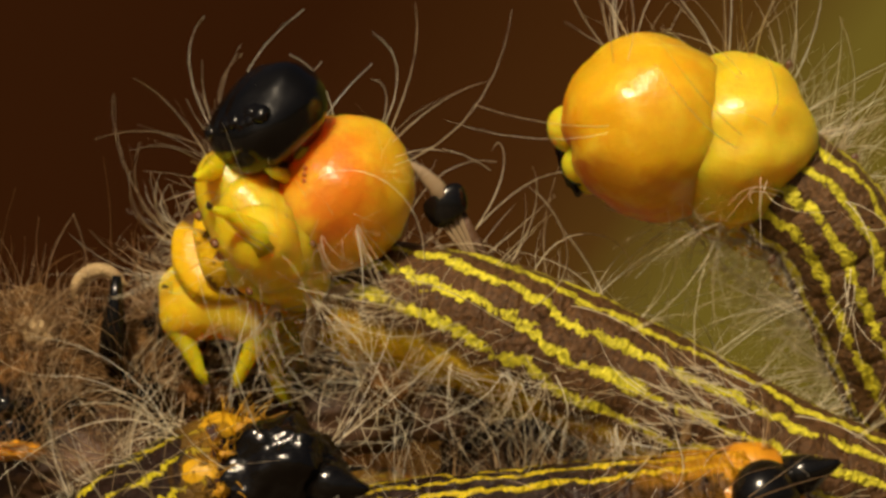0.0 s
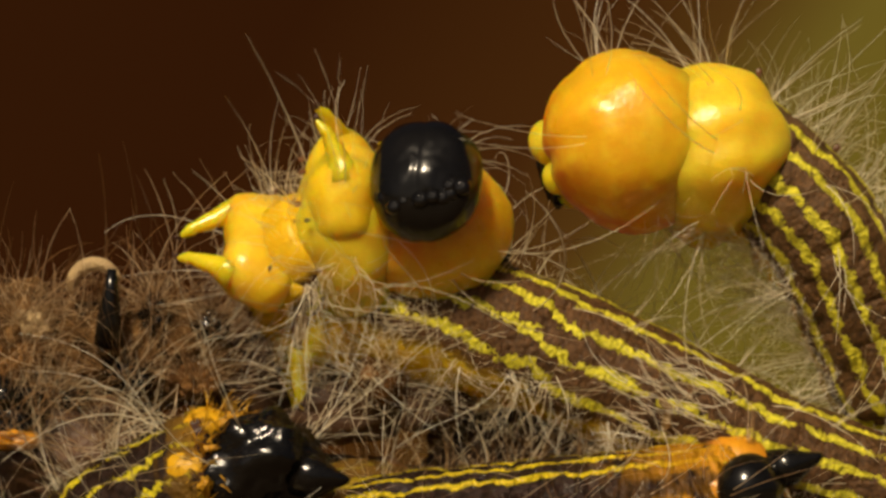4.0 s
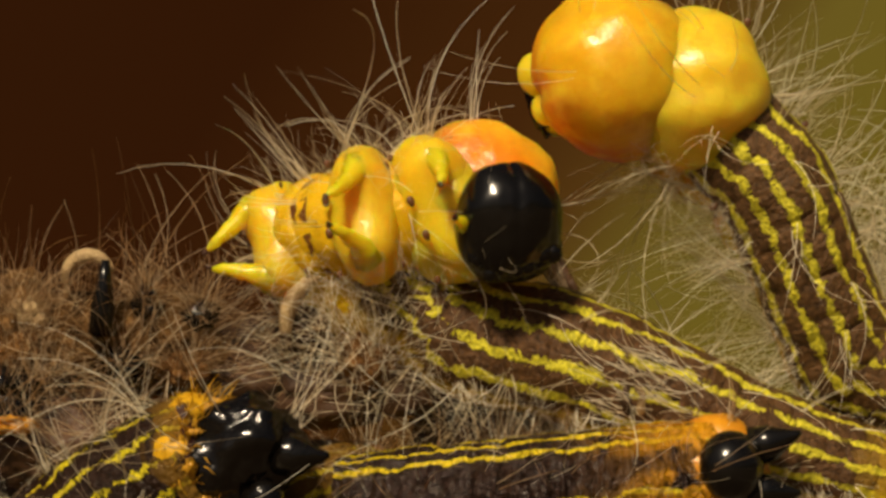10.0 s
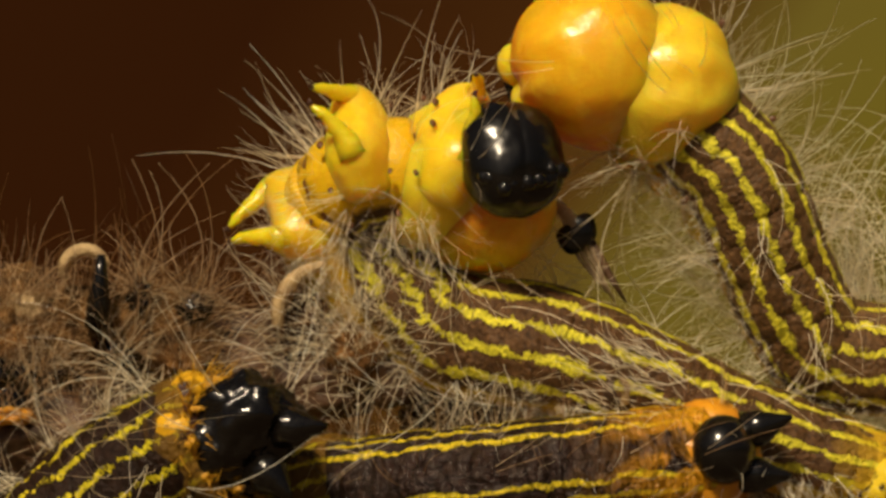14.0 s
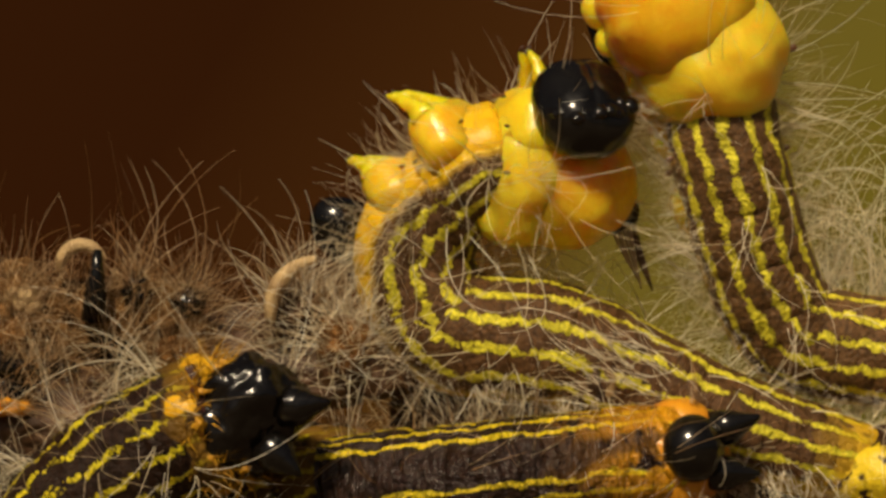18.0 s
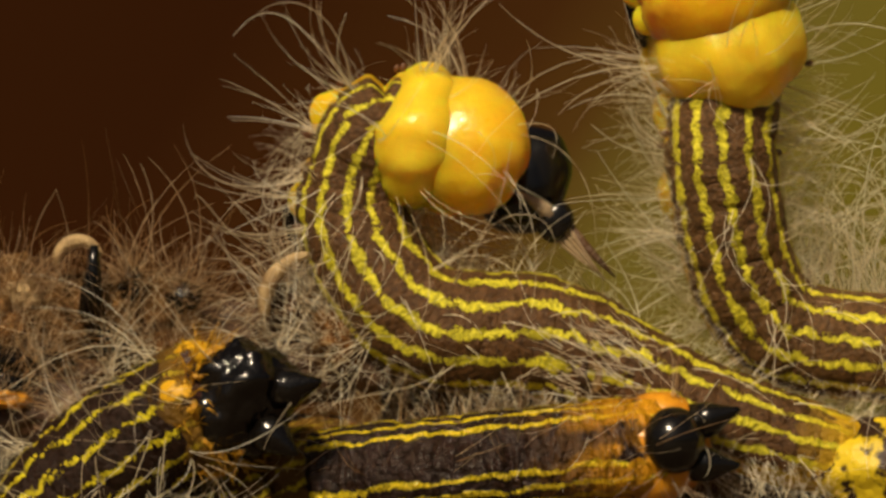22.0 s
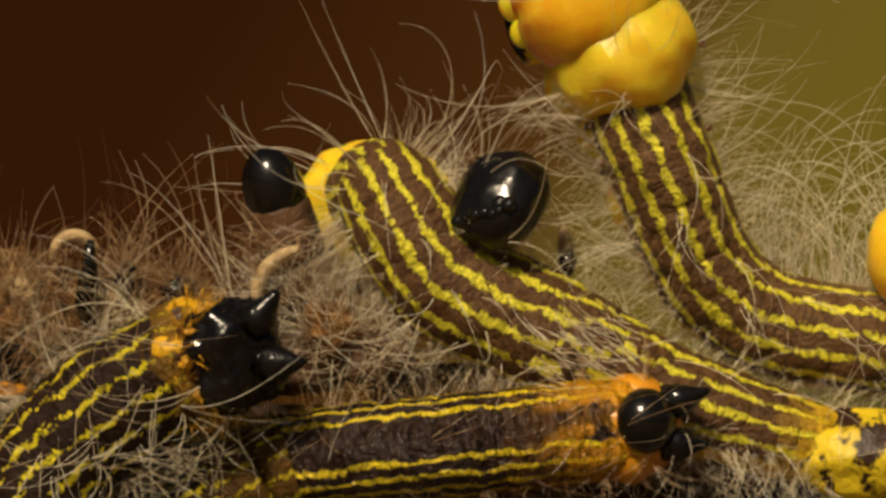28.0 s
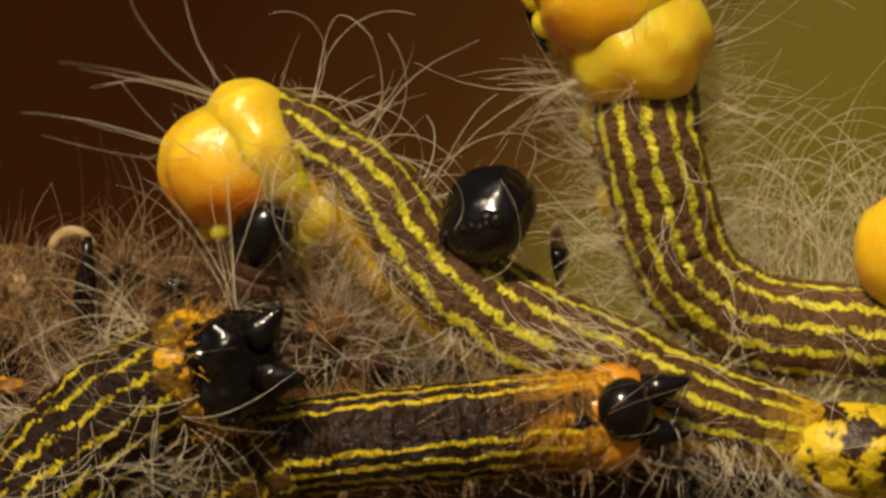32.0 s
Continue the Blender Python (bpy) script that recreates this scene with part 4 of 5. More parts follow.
def motions():
    main.key(0, [(1.50, 0.00, -3.08), (-3.81, 0.00, -1.35), (-12.14, 3.00, -0.02), (-14.25, 0.00, 1.57), (-12.31, -1.00, 2.49), (-9.29, -1.00, 4.47)], (50, 45, 70, 110, 150, 150), (-0.59, -0.43, 0.69))
    main.key(1, [(1.69, 0.00, -3.18), (-3.65, 0.00, -1.71), (-11.69, 2.00, -1.00), (-13.17, 0.00, 0.89), (-11.62, -1.00, 2.82), (-8.64, -1.00, 3.35)], (50, 45, 70, 95, 100, 100), (-0.40, -0.74, 0.54))
    main.key(2, [(1.88, 0.00, -3.28), (-2.96, 0.00, -1.54), (-9.76, 2.00, -1.09), (-11.05, 0.00, 0.76), (-9.11, -1.00, 3.21), (-5.63, -1.00, 4.44)], (50, 45, 70, 95, 100, 100), (-0.47, -0.43, 0.77))
    main.key(3, [(2.07, 0.00, -3.39), (-2.53, 0.00, -1.76), (-10.10, 2.00, -0.68), (-11.16, 0.00, 1.36), (-8.93, -1.00, 3.15), (-5.27, -1.00, 3.37)], (50, 45, 70, 95, 100, 100), (-0.04, -0.80, 0.59))
    main.key(6, [(3.20, 0.00, -3.97), (-0.66, 0.00, -3.15), (-8.25, 3.00, -1.80), (-9.41, -0.50, 0.16), (-5.80, -1.50, 0.93), (-1.48, -1.00, 1.32)], (50, 40, 60, 125, 140, 140), (-0.50, -0.75, 0.44))
    main.key(7, [(3.39, 0.00, -4.07), (-1.33, 0.00, -2.69), (-8.65, 2.00, -0.89), (-9.58, -0.50, 1.62), (-6.69, -1.50, 3.45), (-2.15, -1.00, 3.46)], (50, 42, 65, 105, 118, 118), (-0.20, -0.57, 0.80))
    main.key(7.5, [(2.92, 0.00, -3.84), (-2.64, 0.00, -2.45), (-7.84, 1.00, 0.47), (-5.95, -1.00, 2.96), (-4.13, -1.00, 3.02), (-1.93, -1.00, 3.10)], (50, 40, 48, 75, 105, 105), (0.41, -0.55, 0.73))
    main.key(8, [(3.01, 0.00, -3.89), (-2.57, 0.00, -2.50), (-7.50, 1.00, 0.44), (-5.61, -1.00, 2.65), (-3.50, -1.00, 2.52), (-1.30, -1.00, 2.37)], (50, 40, 48, 70, 100, 100), (0.60, -0.51, 0.62))
    main.key(9, [(3.19, 0.00, -3.99), (-1.87, 1.00, -2.88), (-8.14, 2.00, 1.79), (-6.47, -1.00, 4.14), (-1.44, -0.78, 4.00), (-0.17, 0.00, 4.43)], (50, 35, 45, 120, 175, 175), (0.54, -0.84, 0.09))
    main.key(10, [(3.37, 0.00, -4.09), (-1.72, 1.00, -2.97), (-9.02, 2.00, 1.01), (-7.19, -1.00, 2.62), (-2.98, -0.76, 3.02), (-0.86, 0.00, 3.96)], (50, 35, 45, 120, 175, 175), (0.26, -0.92, -0.29))
    main.key(11, [(3.55, 0.00, -4.18), (-1.56, 1.00, -3.07), (-8.91, 2.00, 1.23), (-7.07, -1.00, 2.68), (-2.75, -0.73, 3.11), (-0.14, 0.00, 3.91)], (50, 35, 45, 120, 175, 175), (0.25, -0.94, -0.22))
    main.key(12, [(3.45, 0.00, -4.28), (-1.99, 1.00, -3.16), (-7.78, 2.00, 1.45), (-6.29, -1.00, 3.93), (-2.40, -0.72, 3.85), (0.64, 0.00, 3.37)], (50, 35, 45, 120, 175, 175), (-0.06, -0.83, 0.55))
    main.key(13, [(3.63, 0.00, -4.38), (-1.84, 1.00, -3.25), (-7.31, 2.00, 1.32), (-6.10, -1.00, 3.93), (-1.82, -0.64, 4.08), (2.42, 0.00, 3.32)], (50, 35, 45, 120, 175, 175), (0.03, -0.89, 0.45))
    main.key(14, [(3.51, 0.00, -4.18), (-2.27, 1.00, -3.05), (-7.55, 2.00, 1.84), (-6.28, -1.00, 4.69), (-2.49, -0.74, 4.69), (-0.24, 0.00, 3.61)], (50, 35, 45, 95, 130, 130), (0.30, -0.88, 0.37))
    main.key(16.5, [(3.94, 0.00, -4.41), (-1.92, 1.00, -2.97), (-5.89, 1.00, 0.86), (-4.23, -1.00, 4.63), (-1.96, -0.48, 4.11), (0.14, 0.00, 3.63)], (50, 35, 42, 75, 120, 120), (-0.19, -0.95, 0.26))
    main.key(17, [(4.03, 0.00, -4.17), (-2.44, 1.00, -3.01), (-5.69, 1.00, 1.12), (-4.17, -1.00, 4.90), (-1.49, -0.44, 4.59), (0.65, 0.00, 4.34)], (50, 35, 40, 65, 105, 105), (-0.16, -0.80, 0.58))
    main.key(18, [(4.20, 0.00, -4.26), (-1.41, 1.00, -3.39), (-3.04, 1.00, 1.06), (0.36, -1.00, 5.30), (2.55, -0.49, 4.82), (4.64, 0.00, 4.35)], (50, 35, 38, 55, 88, 88), (0.19, -0.67, 0.72))
    main.key(18.5, [(4.28, 0.00, -4.30), (-1.63, 0.00, -3.57), (-5.06, 1.00, 2.21), (-2.22, 0.00, 6.34), (0.71, 0.00, 5.39), (2.81, 0.00, 4.71)], (50, 22, 14, 10, 12, 12), (0.89, 0.28, 0.36))
    main.key(19, [(4.37, 0.00, -4.35), (-1.86, 0.00, -3.61), (-5.00, 1.00, 1.89), (-2.15, 0.00, 6.32), (0.79, 0.00, 4.94), (2.86, 0.00, 4.18)], (50, 22, 14, 10, 12, 12), (0.64, 0.62, 0.45))
    main.key(20, [(4.52, 0.00, -4.28), (-1.74, 0.00, -3.39), (-5.34, 1.00, 1.84), (-1.88, 0.00, 5.94), (1.17, 0.00, 4.94), (3.26, 0.00, 4.26)], (50, 22, 14, 10, 12, 12), (0.68, 0.61, 0.41))
    main.key(21, [(4.36, 0.00, -4.21), (-1.92, 0.00, -3.46), (-5.54, 1.00, 1.79), (-3.12, 0.00, 6.27), (0.02, 0.00, 4.77), (2.06, 0.00, 4.11)], (50, 22, 14, 10, 12, 12), (0.40, 0.92, 0.02))
    main.key(22, [(4.51, 0.00, -4.28), (-2.40, 0.00, -3.23), (-5.89, 1.00, 2.19), (-4.51, 0.00, 6.84), (-2.30, 0.00, 6.38), (-0.15, 0.00, 5.93)], (50, 22, 14, 10, 12, 12), (0.69, 0.64, -0.34))
    main.key(23, [(4.35, 0.00, -4.06), (-2.59, 0.00, -3.30), (-5.79, 1.00, 1.69), (-3.95, 0.00, 5.85), (-1.99, 0.00, 5.36), (0.18, 0.00, 4.94)], (50, 22, 14, 10, 12, 12), (0.80, 0.58, 0.14))
    main.key(23.5, [(4.42, 0.00, -4.09), (-2.84, 0.00, -2.88), (-6.80, 1.00, 1.05), (-4.95, 0.00, 4.98), (-3.16, 0.00, 4.57), (-1.02, 0.00, 4.07)], (50, 25, 30, 60, 85, 85), (0.76, -0.10, 0.64))
    main.key(24, [(4.19, 0.00, -4.13), (-0.36, 1.00, -2.93), (-2.25, 1.00, 0.88), (-0.96, -1.00, 5.09), (2.83, 0.25, 4.51), (5.13, 1.00, 4.38)], (50, 20, 15, 95, 140, 140), (0.69, -0.64, -0.35))
    main.key(24.2, [(4.22, 0.00, -4.15), (-2.16, 1.00, -2.34), (-5.82, 1.00, 1.93), (-5.16, -1.00, 4.63), (-3.72, -1.00, 5.80), (-2.02, -1.00, 7.19)], (50, 30, 60, 110, 140, 140), (-0.31, -0.94, 0.10))
    main.key(24.4, [(4.25, 0.00, -4.16), (-0.31, 0.00, -2.04), (-3.65, 0.00, 0.39), (-5.15, 0.00, 1.18), (-6.64, 0.00, 1.96), (-8.81, 0.00, 2.34)], (50, 25, 35, 45, 50, 50), (-0.30, -0.51, -0.81))
    main.key(25, [(4.33, 0.00, -4.21), (-0.23, 0.00, -2.38), (-3.58, 0.00, 0.51), (-5.34, 0.00, 1.43), (-7.10, 0.00, 2.34), (-9.22, 0.00, 1.73)], (50, 25, 35, 45, 50, 50), (-0.21, -0.31, -0.93))
    main.key(25.5, [(4.39, 0.00, -4.24), (0.43, 0.00, -1.49), (-2.62, 0.00, 2.47), (-3.96, 0.00, 4.00), (-5.30, 0.00, 5.52), (-7.50, 0.00, 5.52)], (50, 15, 10, 10, 10, 10), (-0.40, 0.20, -0.90))
    main.key(28, [(4.70, 0.00, -4.09), (-0.07, 0.00, -1.63), (-2.32, 0.00, 1.45), (-3.65, 2.00, 3.49), (-4.51, 5.50, 2.38), (-5.33, 9.00, 1.58)], (50, 5, 5, 5, 5, 5), (-0.42, -0.32, -0.85))
    main.key(29, [(4.67, 0.00, -4.15), (0.18, 0.00, -1.37), (-2.91, 0.00, 2.89), (-6.63, 0.50, 4.36), (-9.16, 1.49, 3.13), (-11.77, 2.50, 1.99)], (50, 46, 64, 76, 70, 70), (-0.31, -0.21, -0.93))
    main.key(30, [(4.32, 0.00, -4.06), (-0.02, 0.00, -0.80), (-3.75, 0.00, 3.07), (-6.24, 0.31, 3.92), (-8.58, 0.63, 4.11), (-10.65, 1.50, 3.35)], (50, 46, 64, 76, 70, 70), (-0.53, -0.11, -0.84))
    main.key(30.5, [(4.69, 0.00, -4.09), (-0.59, 0.00, -0.83), (-4.47, 0.00, 3.52), (-7.74, 0.00, 6.32), (-8.67, 0.00, 6.18), (-10.84, 0.00, 5.85)], (50, 46, 64, 76, 70, 70), (-0.52, -0.21, -0.83))
    main.key(31, [(4.44, 0.00, -4.12), (1.58, 0.00, -1.48), (-0.38, 0.00, 2.72), (-0.91, 0.00, 6.77), (-0.93, 1.11, 7.14), (-0.96, 3.20, 7.83)], (50, 5, 0, 0, 0, 0), (0.21, 0.83, 0.52))
    main.key(31.5, [(4.03, 0.00, -4.31), (-0.96, 0.00, -1.19), (-5.01, 0.00, 3.02), (-9.22, 0.00, 7.54), (-10.18, 0.00, 7.35), (-12.34, 0.00, 6.92)], (50, 46, 64, 76, 70, 70), (-0.52, -0.21, -0.83))
    main.key(32, [(4.09, 0.00, -4.50), (-1.22, 0.00, -1.06), (-4.66, 0.00, 3.09), (-9.03, 0.00, 6.12), (-9.96, 0.00, 5.55), (-11.84, 0.00, 4.41)], (50, 46, 64, 76, 70, 70), (-0.36, -0.15, -0.92))
    right.key(0, [(18.22, 3.00, -5.01), (16.51, 2.00, -2.30), (13.95, 0.00, 2.89), (11.70, -0.12, 4.94), (9.46, -0.23, 6.98), (5.58, -1.00, 7.60)], (20, 18, 14, 10, 12, 12), (-0.92, 0.28, -0.35))
    right.key(1, [(18.39, 3.00, -5.04), (16.70, 2.00, -2.35), (14.17, 0.00, 2.43), (10.90, 0.00, 5.90), (9.51, -0.26, 6.09), (5.61, -1.00, 6.61)], (20, 18, 14, 10, 12, 12), (-0.92, 0.28, -0.35))
    right.key(2, [(18.50, 3.00, -5.08), (16.83, 2.00, -2.34), (14.31, 0.00, 2.57), (10.96, 0.00, 6.07), (9.51, -0.27, 6.26), (5.62, -1.00, 6.79)], (20, 18, 14, 10, 12, 12), (-0.92, 0.28, -0.35))
    right.key(3, [(18.58, 3.00, -5.09), (16.98, 2.00, -2.33), (14.50, 0.00, 2.51), (11.13, 0.00, 5.86), (9.67, -0.27, 6.08), (5.78, -1.00, 6.64)], (24, 22, 20, 16, 12, 12), (-0.92, 0.28, -0.35))
    right.key(6, [(18.37, 3.00, -4.87), (16.88, 2.00, -2.06), (14.22, 0.00, 3.47), (9.96, 0.00, 7.19), (8.49, -0.27, 7.18), (4.56, -1.00, 7.16)], (24, 22, 20, 16, 12, 12), (-0.92, 0.28, -0.35))
    right.key(7.5, [(18.21, 3.00, -4.75), (16.71, 2.00, -1.91), (14.04, 0.00, 3.94), (11.88, -0.08, 6.40), (9.73, -0.16, 8.86), (5.95, -1.00, 9.87)], (24, 22, 20, 16, 12, 12), (-0.92, 0.28, -0.35))
    right.key(9, [(18.34, 3.00, -4.62), (16.82, 2.00, -2.04), (14.12, 0.00, 4.15), (12.03, -0.10, 6.64), (9.93, -0.20, 9.13), (6.11, -1.00, 9.99)], (24, 22, 20, 16, 12, 12), (-0.92, 0.28, -0.35))
    right.key(13, [(17.96, 3.00, -4.44), (15.84, 2.00, -1.81), (13.09, 0.00, 4.23), (11.05, -0.09, 6.68), (9.01, -0.17, 9.13), (5.18, -1.00, 9.92)], (24, 22, 20, 16, 12, 12), (-0.92, 0.28, -0.35))
    right.key(16.5, [(17.66, 3.00, -3.89), (15.50, 2.00, -1.21), (13.00, 0.00, 5.24), (11.12, -0.06, 7.56), (9.23, -0.11, 9.89), (6.68, -1.00, 11.96)], (24, 22, 20, 16, 12, 12), (-0.92, 0.28, -0.35))
    right.key(17.5, [(17.61, 3.00, -3.98), (15.44, 2.00, -1.28), (13.28, 0.00, 5.20), (12.53, -0.03, 7.82), (11.78, -0.05, 10.45), (9.65, -1.00, 12.92)], (24, 22, 20, 16, 12, 12), (-0.92, 0.28, -0.35))
    right.key(19, [(17.68, 3.00, -3.81), (15.34, 2.00, -1.10), (13.70, 0.00, 5.14), (13.77, -0.01, 8.06), (13.83, -0.02, 10.99), (12.76, -0.80, 14.12)], (24, 22, 20, 16, 12, 12), (-0.92, 0.28, -0.35))
    right.key(23, [(17.59, 3.00, -4.12), (15.06, 2.00, -1.05), (13.76, 0.00, 5.00), (13.97, 0.01, 8.12), (14.18, 0.02, 11.25), (13.35, -0.80, 14.44)], (24, 22, 20, 16, 12, 12), (-0.92, 0.28, -0.35))
    right.key(25, [(17.69, 3.00, -3.96), (14.83, 2.00, -1.17), (12.61, 0.00, 4.93), (11.83, -0.07, 8.04), (11.04, -0.14, 11.02), (9.32, -0.80, 13.88)], (24, 22, 20, 16, 12, 12), (-0.92, 0.28, -0.35))
    right.key(28, [(17.58, 3.00, -3.84), (14.08, 2.00, -1.02), (11.47, 0.00, 4.84), (10.42, -0.10, 7.70), (9.37, -0.20, 10.81), (7.50, -0.80, 13.59)], (24, 22, 20, 16, 12, 12), (-0.92, 0.28, -0.35))
    right.key(30, [(17.45, 3.00, -3.96), (13.84, 2.00, -1.12), (11.53, 0.00, 4.94), (10.61, -0.10, 7.86), (9.68, -0.20, 11.03), (7.89, -0.80, 13.86)], (24, 22, 20, 16, 12, 12), (-0.92, 0.28, -0.35))
    right.key(32, [(17.32, 3.00, -4.09), (13.60, 2.00, -1.23), (11.59, 0.00, 5.03), (11.23, -0.09, 8.02), (10.85, -0.19, 11.24), (9.15, -0.80, 14.12)], (24, 22, 20, 16, 12, 12), (-0.92, 0.28, -0.35))
    main.move()
    right.move()
    shell_keys([
        (0, (-12.23, -3.12, 8.00), (-0.59, -0.43, 0.69)),
        (1, (-10.64, -4.66, 6.02), (-0.40, -0.74, 0.54)),
        (2, (-8.09, -3.13, 8.20), (-0.47, -0.43, 0.77)),
        (3, (-5.77, -5.02, 6.55), (-0.04, -0.80, 0.59)),
        (6, (-3.46, -4.74, 3.86), (-0.50, -0.75, 0.44)),
        (7, (-2.87, -3.82, 7.53), (-0.20, -0.57, 0.80)),
        (7.5, (0.14, -3.74, 6.75), (0.41, -0.55, 0.73)),
        (8, (1.72, -3.55, 5.48), (0.60, -0.51, 0.62)),
        (9, (2.57, -4.22, 4.87), (0.54, -0.84, 0.09)),
        (10, (0.48, -4.70, 2.45), (0.26, -0.92, -0.29)),
        (11, (1.14, -4.82, 2.78), (0.25, -0.94, -0.22)),
        (12, (0.30, -4.18, 5.92), (-0.06, -0.83, 0.55)),
        (13, (2.47, -4.50, 4.92), (0.03, -0.89, 0.45)),
        (14, (1.29, -4.42, 5.50), (0.30, -0.88, 0.37)),
        (16.5, (-0.84, -4.79, 4.94), (-0.19, -0.95, 0.26)),
        (17, (-0.14, -4.01, 7.23), (-0.16, -0.80, 0.58)),
        (18, (5.57, -3.34, 7.93), (0.19, -0.67, 0.72)),
        (18.5, (7.41, 1.43, 6.57), (0.89, 0.28, 0.36)),
        (19, (6.10, 3.23, 6.88), (0.64, 0.62, 0.45)),
        (20, (5.68, 3.16, 6.94), (0.68, 0.61, 0.41)),
        (21, (3.86, 4.71, 4.58), (0.40, 0.92, 0.02)),
        (22, (3.36, 3.29, 4.20), (0.69, 0.64, -0.34)),
        (23, (4.73, 3.01, 6.45), (0.80, 0.58, 0.14)),
        (23.5, (2.96, -0.55, 7.44), (0.76, -0.10, 0.64)),
        (24, (8.58, -2.19, 2.63), (0.69, -0.64, -0.35)),
        (24.2, (2.92, -2.00, 3.76), (-0.55, -0.60, 0.55)),
        (24.4, (2.34, -2.00, 2.91), (-0.55, -0.60, 0.55)),
        (25, (2.30, -2.00, 3.37), (-0.55, -0.60, 0.55)),
        (25.5, (1.87, -2.00, 3.47), (-0.55, -0.60, 0.55)),
        (28, (2.67, -2.00, 2.81), (-0.55, -0.60, 0.55)),
        (29, (2.14, -2.00, 2.86), (-0.55, -0.60, 0.55)),
        (30, (3.24, -2.00, 1.97), (-0.55, -0.60, 0.55)),
        (30.5, (3.23, -2.00, 1.64), (-0.55, -0.60, 0.55)),
        (31, (3.60, -2.00, 2.30), (-0.55, -0.60, 0.55)),
        (31.5, (2.60, -2.00, 1.91), (-0.55, -0.60, 0.55)),
        (32, (2.41, -2.00, 1.89), (-0.55, -0.60, 0.55))])
    creep(low, [(0, (0.69, 0.00, -0.78)), (3, (0.91, 0.00, -1.09)), (6, (1.52, 0.00, -0.85)), (9, (3.17, 0.00, -0.96)), (10, (1.47, 0.00, -0.68)), (12, (1.64, 0.00, -0.51)), (13, (3.56, 0.00, -0.92)), (14, (1.97, 0.00, -0.36)), (16.5, (1.93, 0.00, -0.43)), (19, (0.98, 0.00, -0.93)), (23, (1.09, 0.00, -0.75)), (25, (0.38, 0.00, -0.74)), (28, (0.51, 0.00, -0.29)), (30, (0.18, 0.00, 0.16)), (32, (0.00, 0.00, 0.00))])
    creep(left, [(0, (-0.37, 0.00, -2.32)), (3, (-0.59, 0.00, -2.60)), (6, (-1.10, 0.00, -2.48)), (9, (-1.11, 0.00, -2.59)), (13, (-0.76, 0.00, -1.96)), (16.5, (-0.46, 0.00, -1.65)), (19, (0.04, 0.00, -1.20)), (23, (-0.26, 0.00, -0.97)), (25, (-0.72, 0.00, -0.11)), (25.5, (0.96, 0.00, 1.35)), (28, (-0.24, 0.00, 0.88)), (30, (-0.42, 0.00, 1.66)), (31, (-0.36, 0.00, 0.68)), (32, (0.00, 0.00, 0.00))])
    roll(left.head, [(0, 60), (9, 55), (19, 45), (24, 30), (26, 0), (32, 5)])
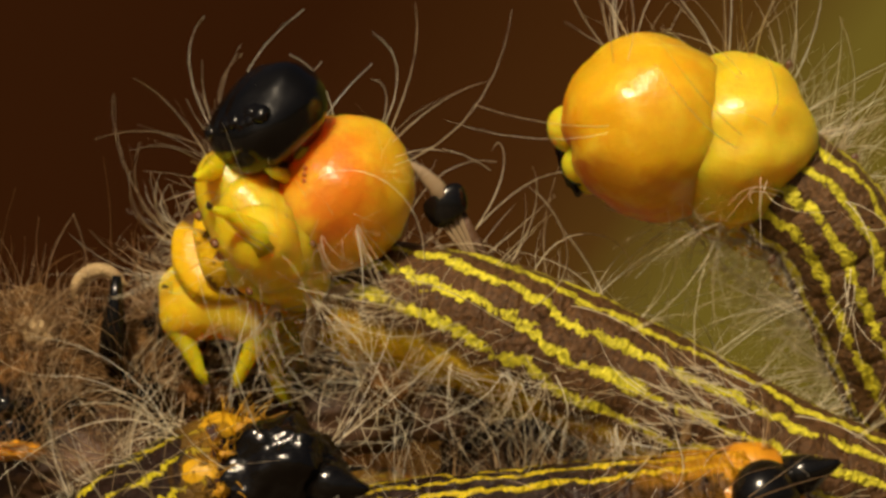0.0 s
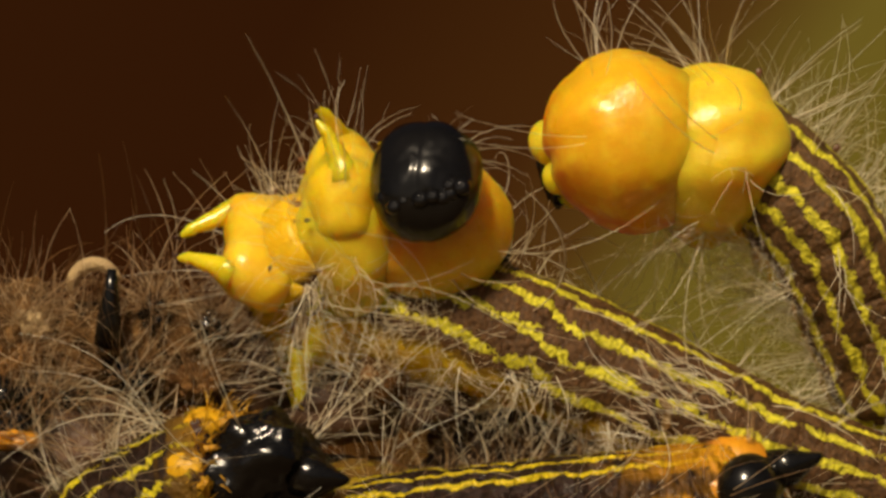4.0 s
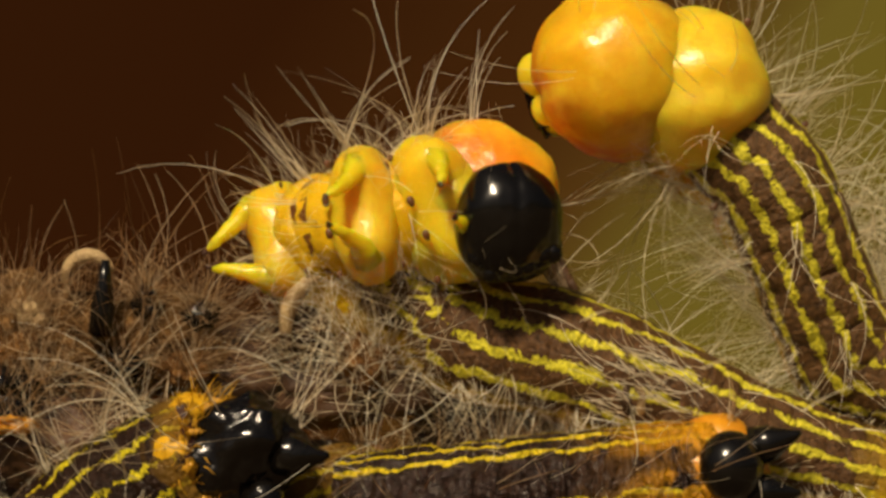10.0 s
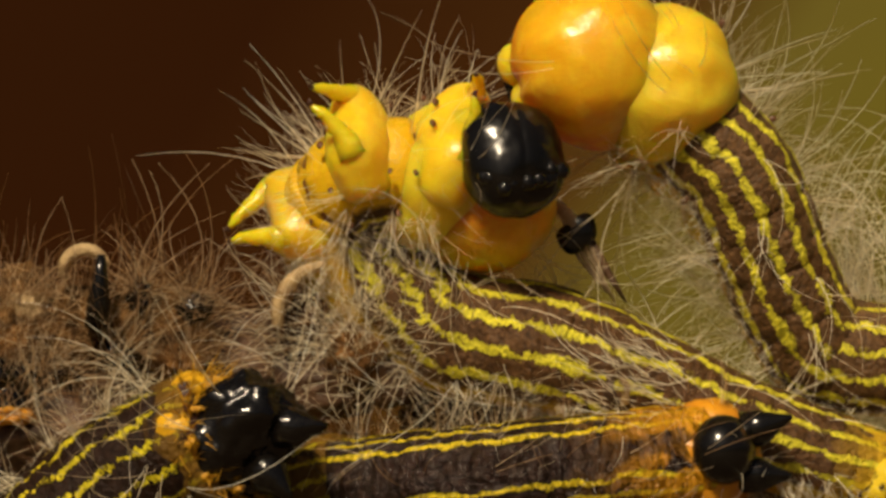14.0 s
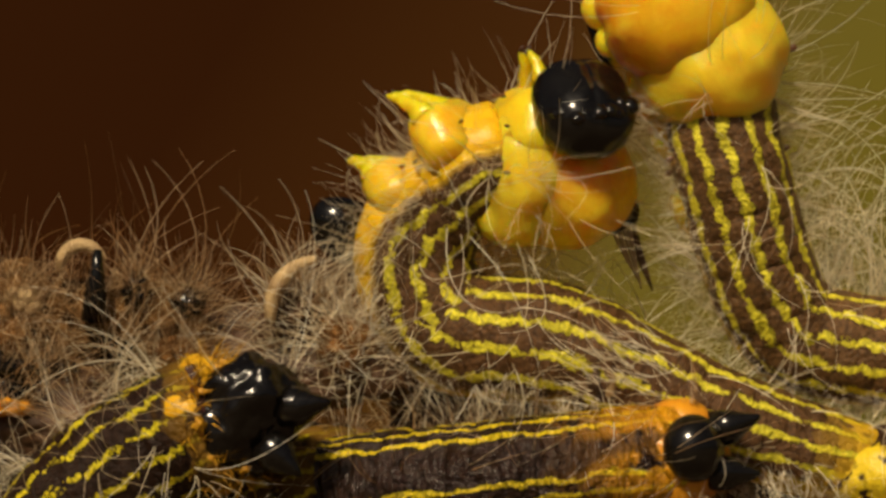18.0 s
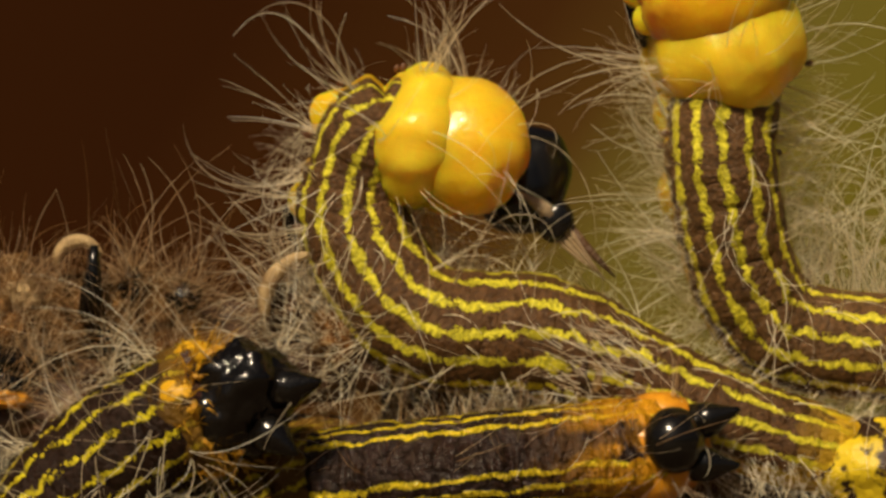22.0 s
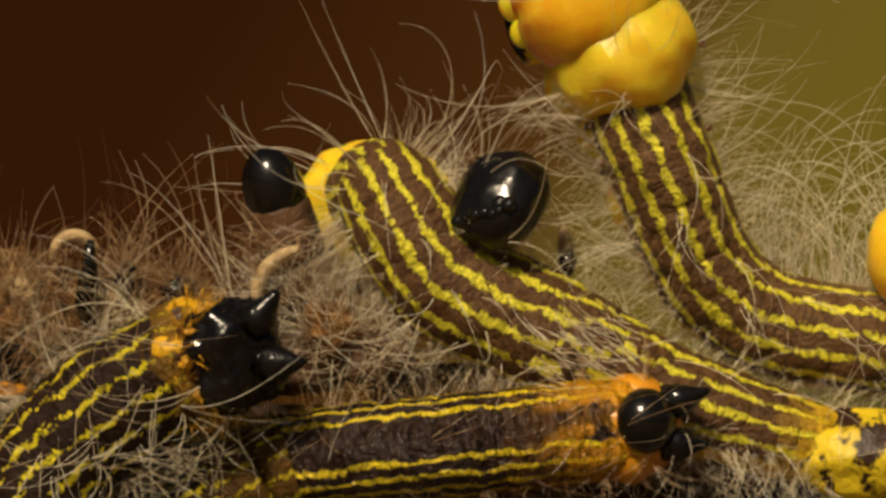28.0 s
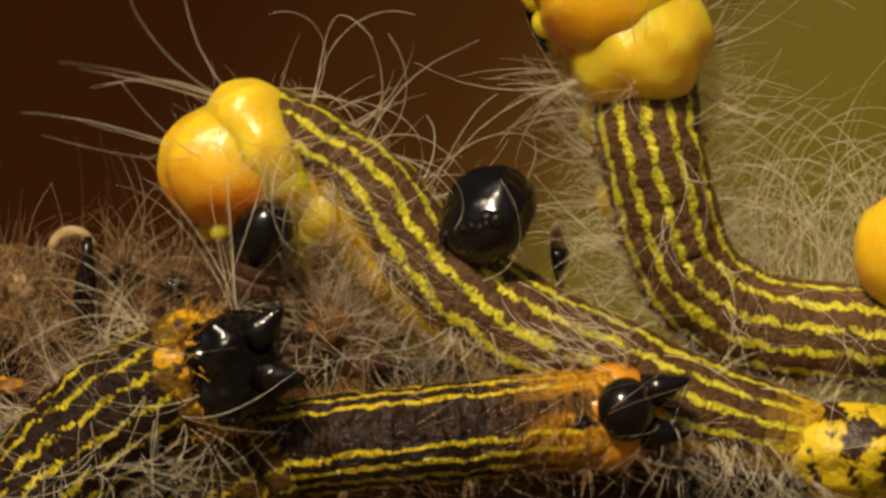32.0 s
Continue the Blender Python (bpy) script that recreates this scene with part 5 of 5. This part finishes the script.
    drift(scrap, [(0, (-4.10, 1.00, 3.99), (-0.40, 0.00, 0.92)), (1, (-4.35, 1.00, 3.47), (-0.40, 0.00, 0.92)), (3, (-2.54, 1.00, 1.96), (-0.40, 0.00, 0.92)), (6, (0.87, 1.00, 1.13), (-0.40, 0.00, 0.92)), (8, (2.41, 1.00, 1.61), (-0.40, 0.00, 0.92)), (10, (2.26, 1.00, 1.28), (-0.40, 0.00, 0.92)), (13, (5.09, 1.00, 1.89), (-0.40, 0.00, 0.92)), (16.5, (3.37, 1.00, 1.15), (-0.40, 0.00, 0.92)), (17, (4.11, 1.00, 2.65), (-0.61, 0.00, 0.80)), (18, (7.69, 1.00, 2.48), (-0.20, 0.00, 0.98)), (19, (6.63, 1.00, 2.63), (-0.35, 0.00, 0.94)), (21, (6.28, 1.00, 2.57), (-0.39, 0.00, 0.92)), (22, (4.98, 1.00, 1.89), (-0.58, 0.00, 0.82)), (23, (5.89, 1.00, 2.29), (-0.46, 0.00, 0.89)), (23.5, (5.42, 1.00, 1.42), (-0.57, 0.00, 0.82)), (24.1, (7.88, 1.00, 0.53), (-0.25, 0.00, 0.97)), (24.5, (6.94, 1.00, -0.40), (-0.10, -0.60, 0.80)), (25, (5.70, 1.00, -0.04), (-0.10, -0.60, 0.80)), (25.5, (5.24, 1.00, -0.55), (-0.10, -0.60, 0.80)), (27.5, (6.30, 1.00, -0.06), (-0.10, -0.60, 0.80)), (28, (6.42, 1.00, -0.24), (-0.10, -0.60, 0.80)), (29, (6.49, 1.00, -0.23), (-0.10, -0.60, 0.80)), (30, (7.09, 1.00, -0.34), (-0.10, -0.60, 0.80)), (31, (7.50, 1.00, 0.05), (-0.10, -0.60, 0.80)), (32, (6.47, 1.00, -0.19), (-0.10, -0.60, 0.80))])
    drift(back_head, [(0, (-8.85, 5.00, 1.21), (-0.50, -0.30, 0.50)), (16, (-7.43, 5.00, 0.91), (-0.50, -0.30, 0.50)), (18, (-6.62, 4.00, 1.61), (-0.60, -0.40, 0.50)), (19, (-7.80, 4.00, 1.67), (-0.60, -0.40, 0.50)), (22, (-7.73, 4.00, 1.61), (-0.60, -0.40, 0.50)), (23.7, (-8.55, 3.00, 2.90), (-0.60, -0.40, 0.60)), (24, (-7.29, 3.00, 2.82), (-0.40, -0.20, 0.85)), (25, (-8.90, 3.00, 1.91), (-0.60, -0.40, 0.60)), (28, (-9.64, 1.00, 3.38), (-0.30, -0.20, 0.90)), (29, (-10.66, -4.00, 2.05), (-0.40, -0.40, 0.80)), (30, (-11.93, -3.00, 1.50), (-0.30, -0.40, 0.80)), (31, (-9.58, -1.00, 3.24), (-0.30, -0.30, 0.90)), (31.5, (-11.08, -3.00, 0.82), (-0.30, -0.40, 0.80)), (32, (-9.91, -3.00, 0.49), (0.35, -0.50, 0.75))])


motions()
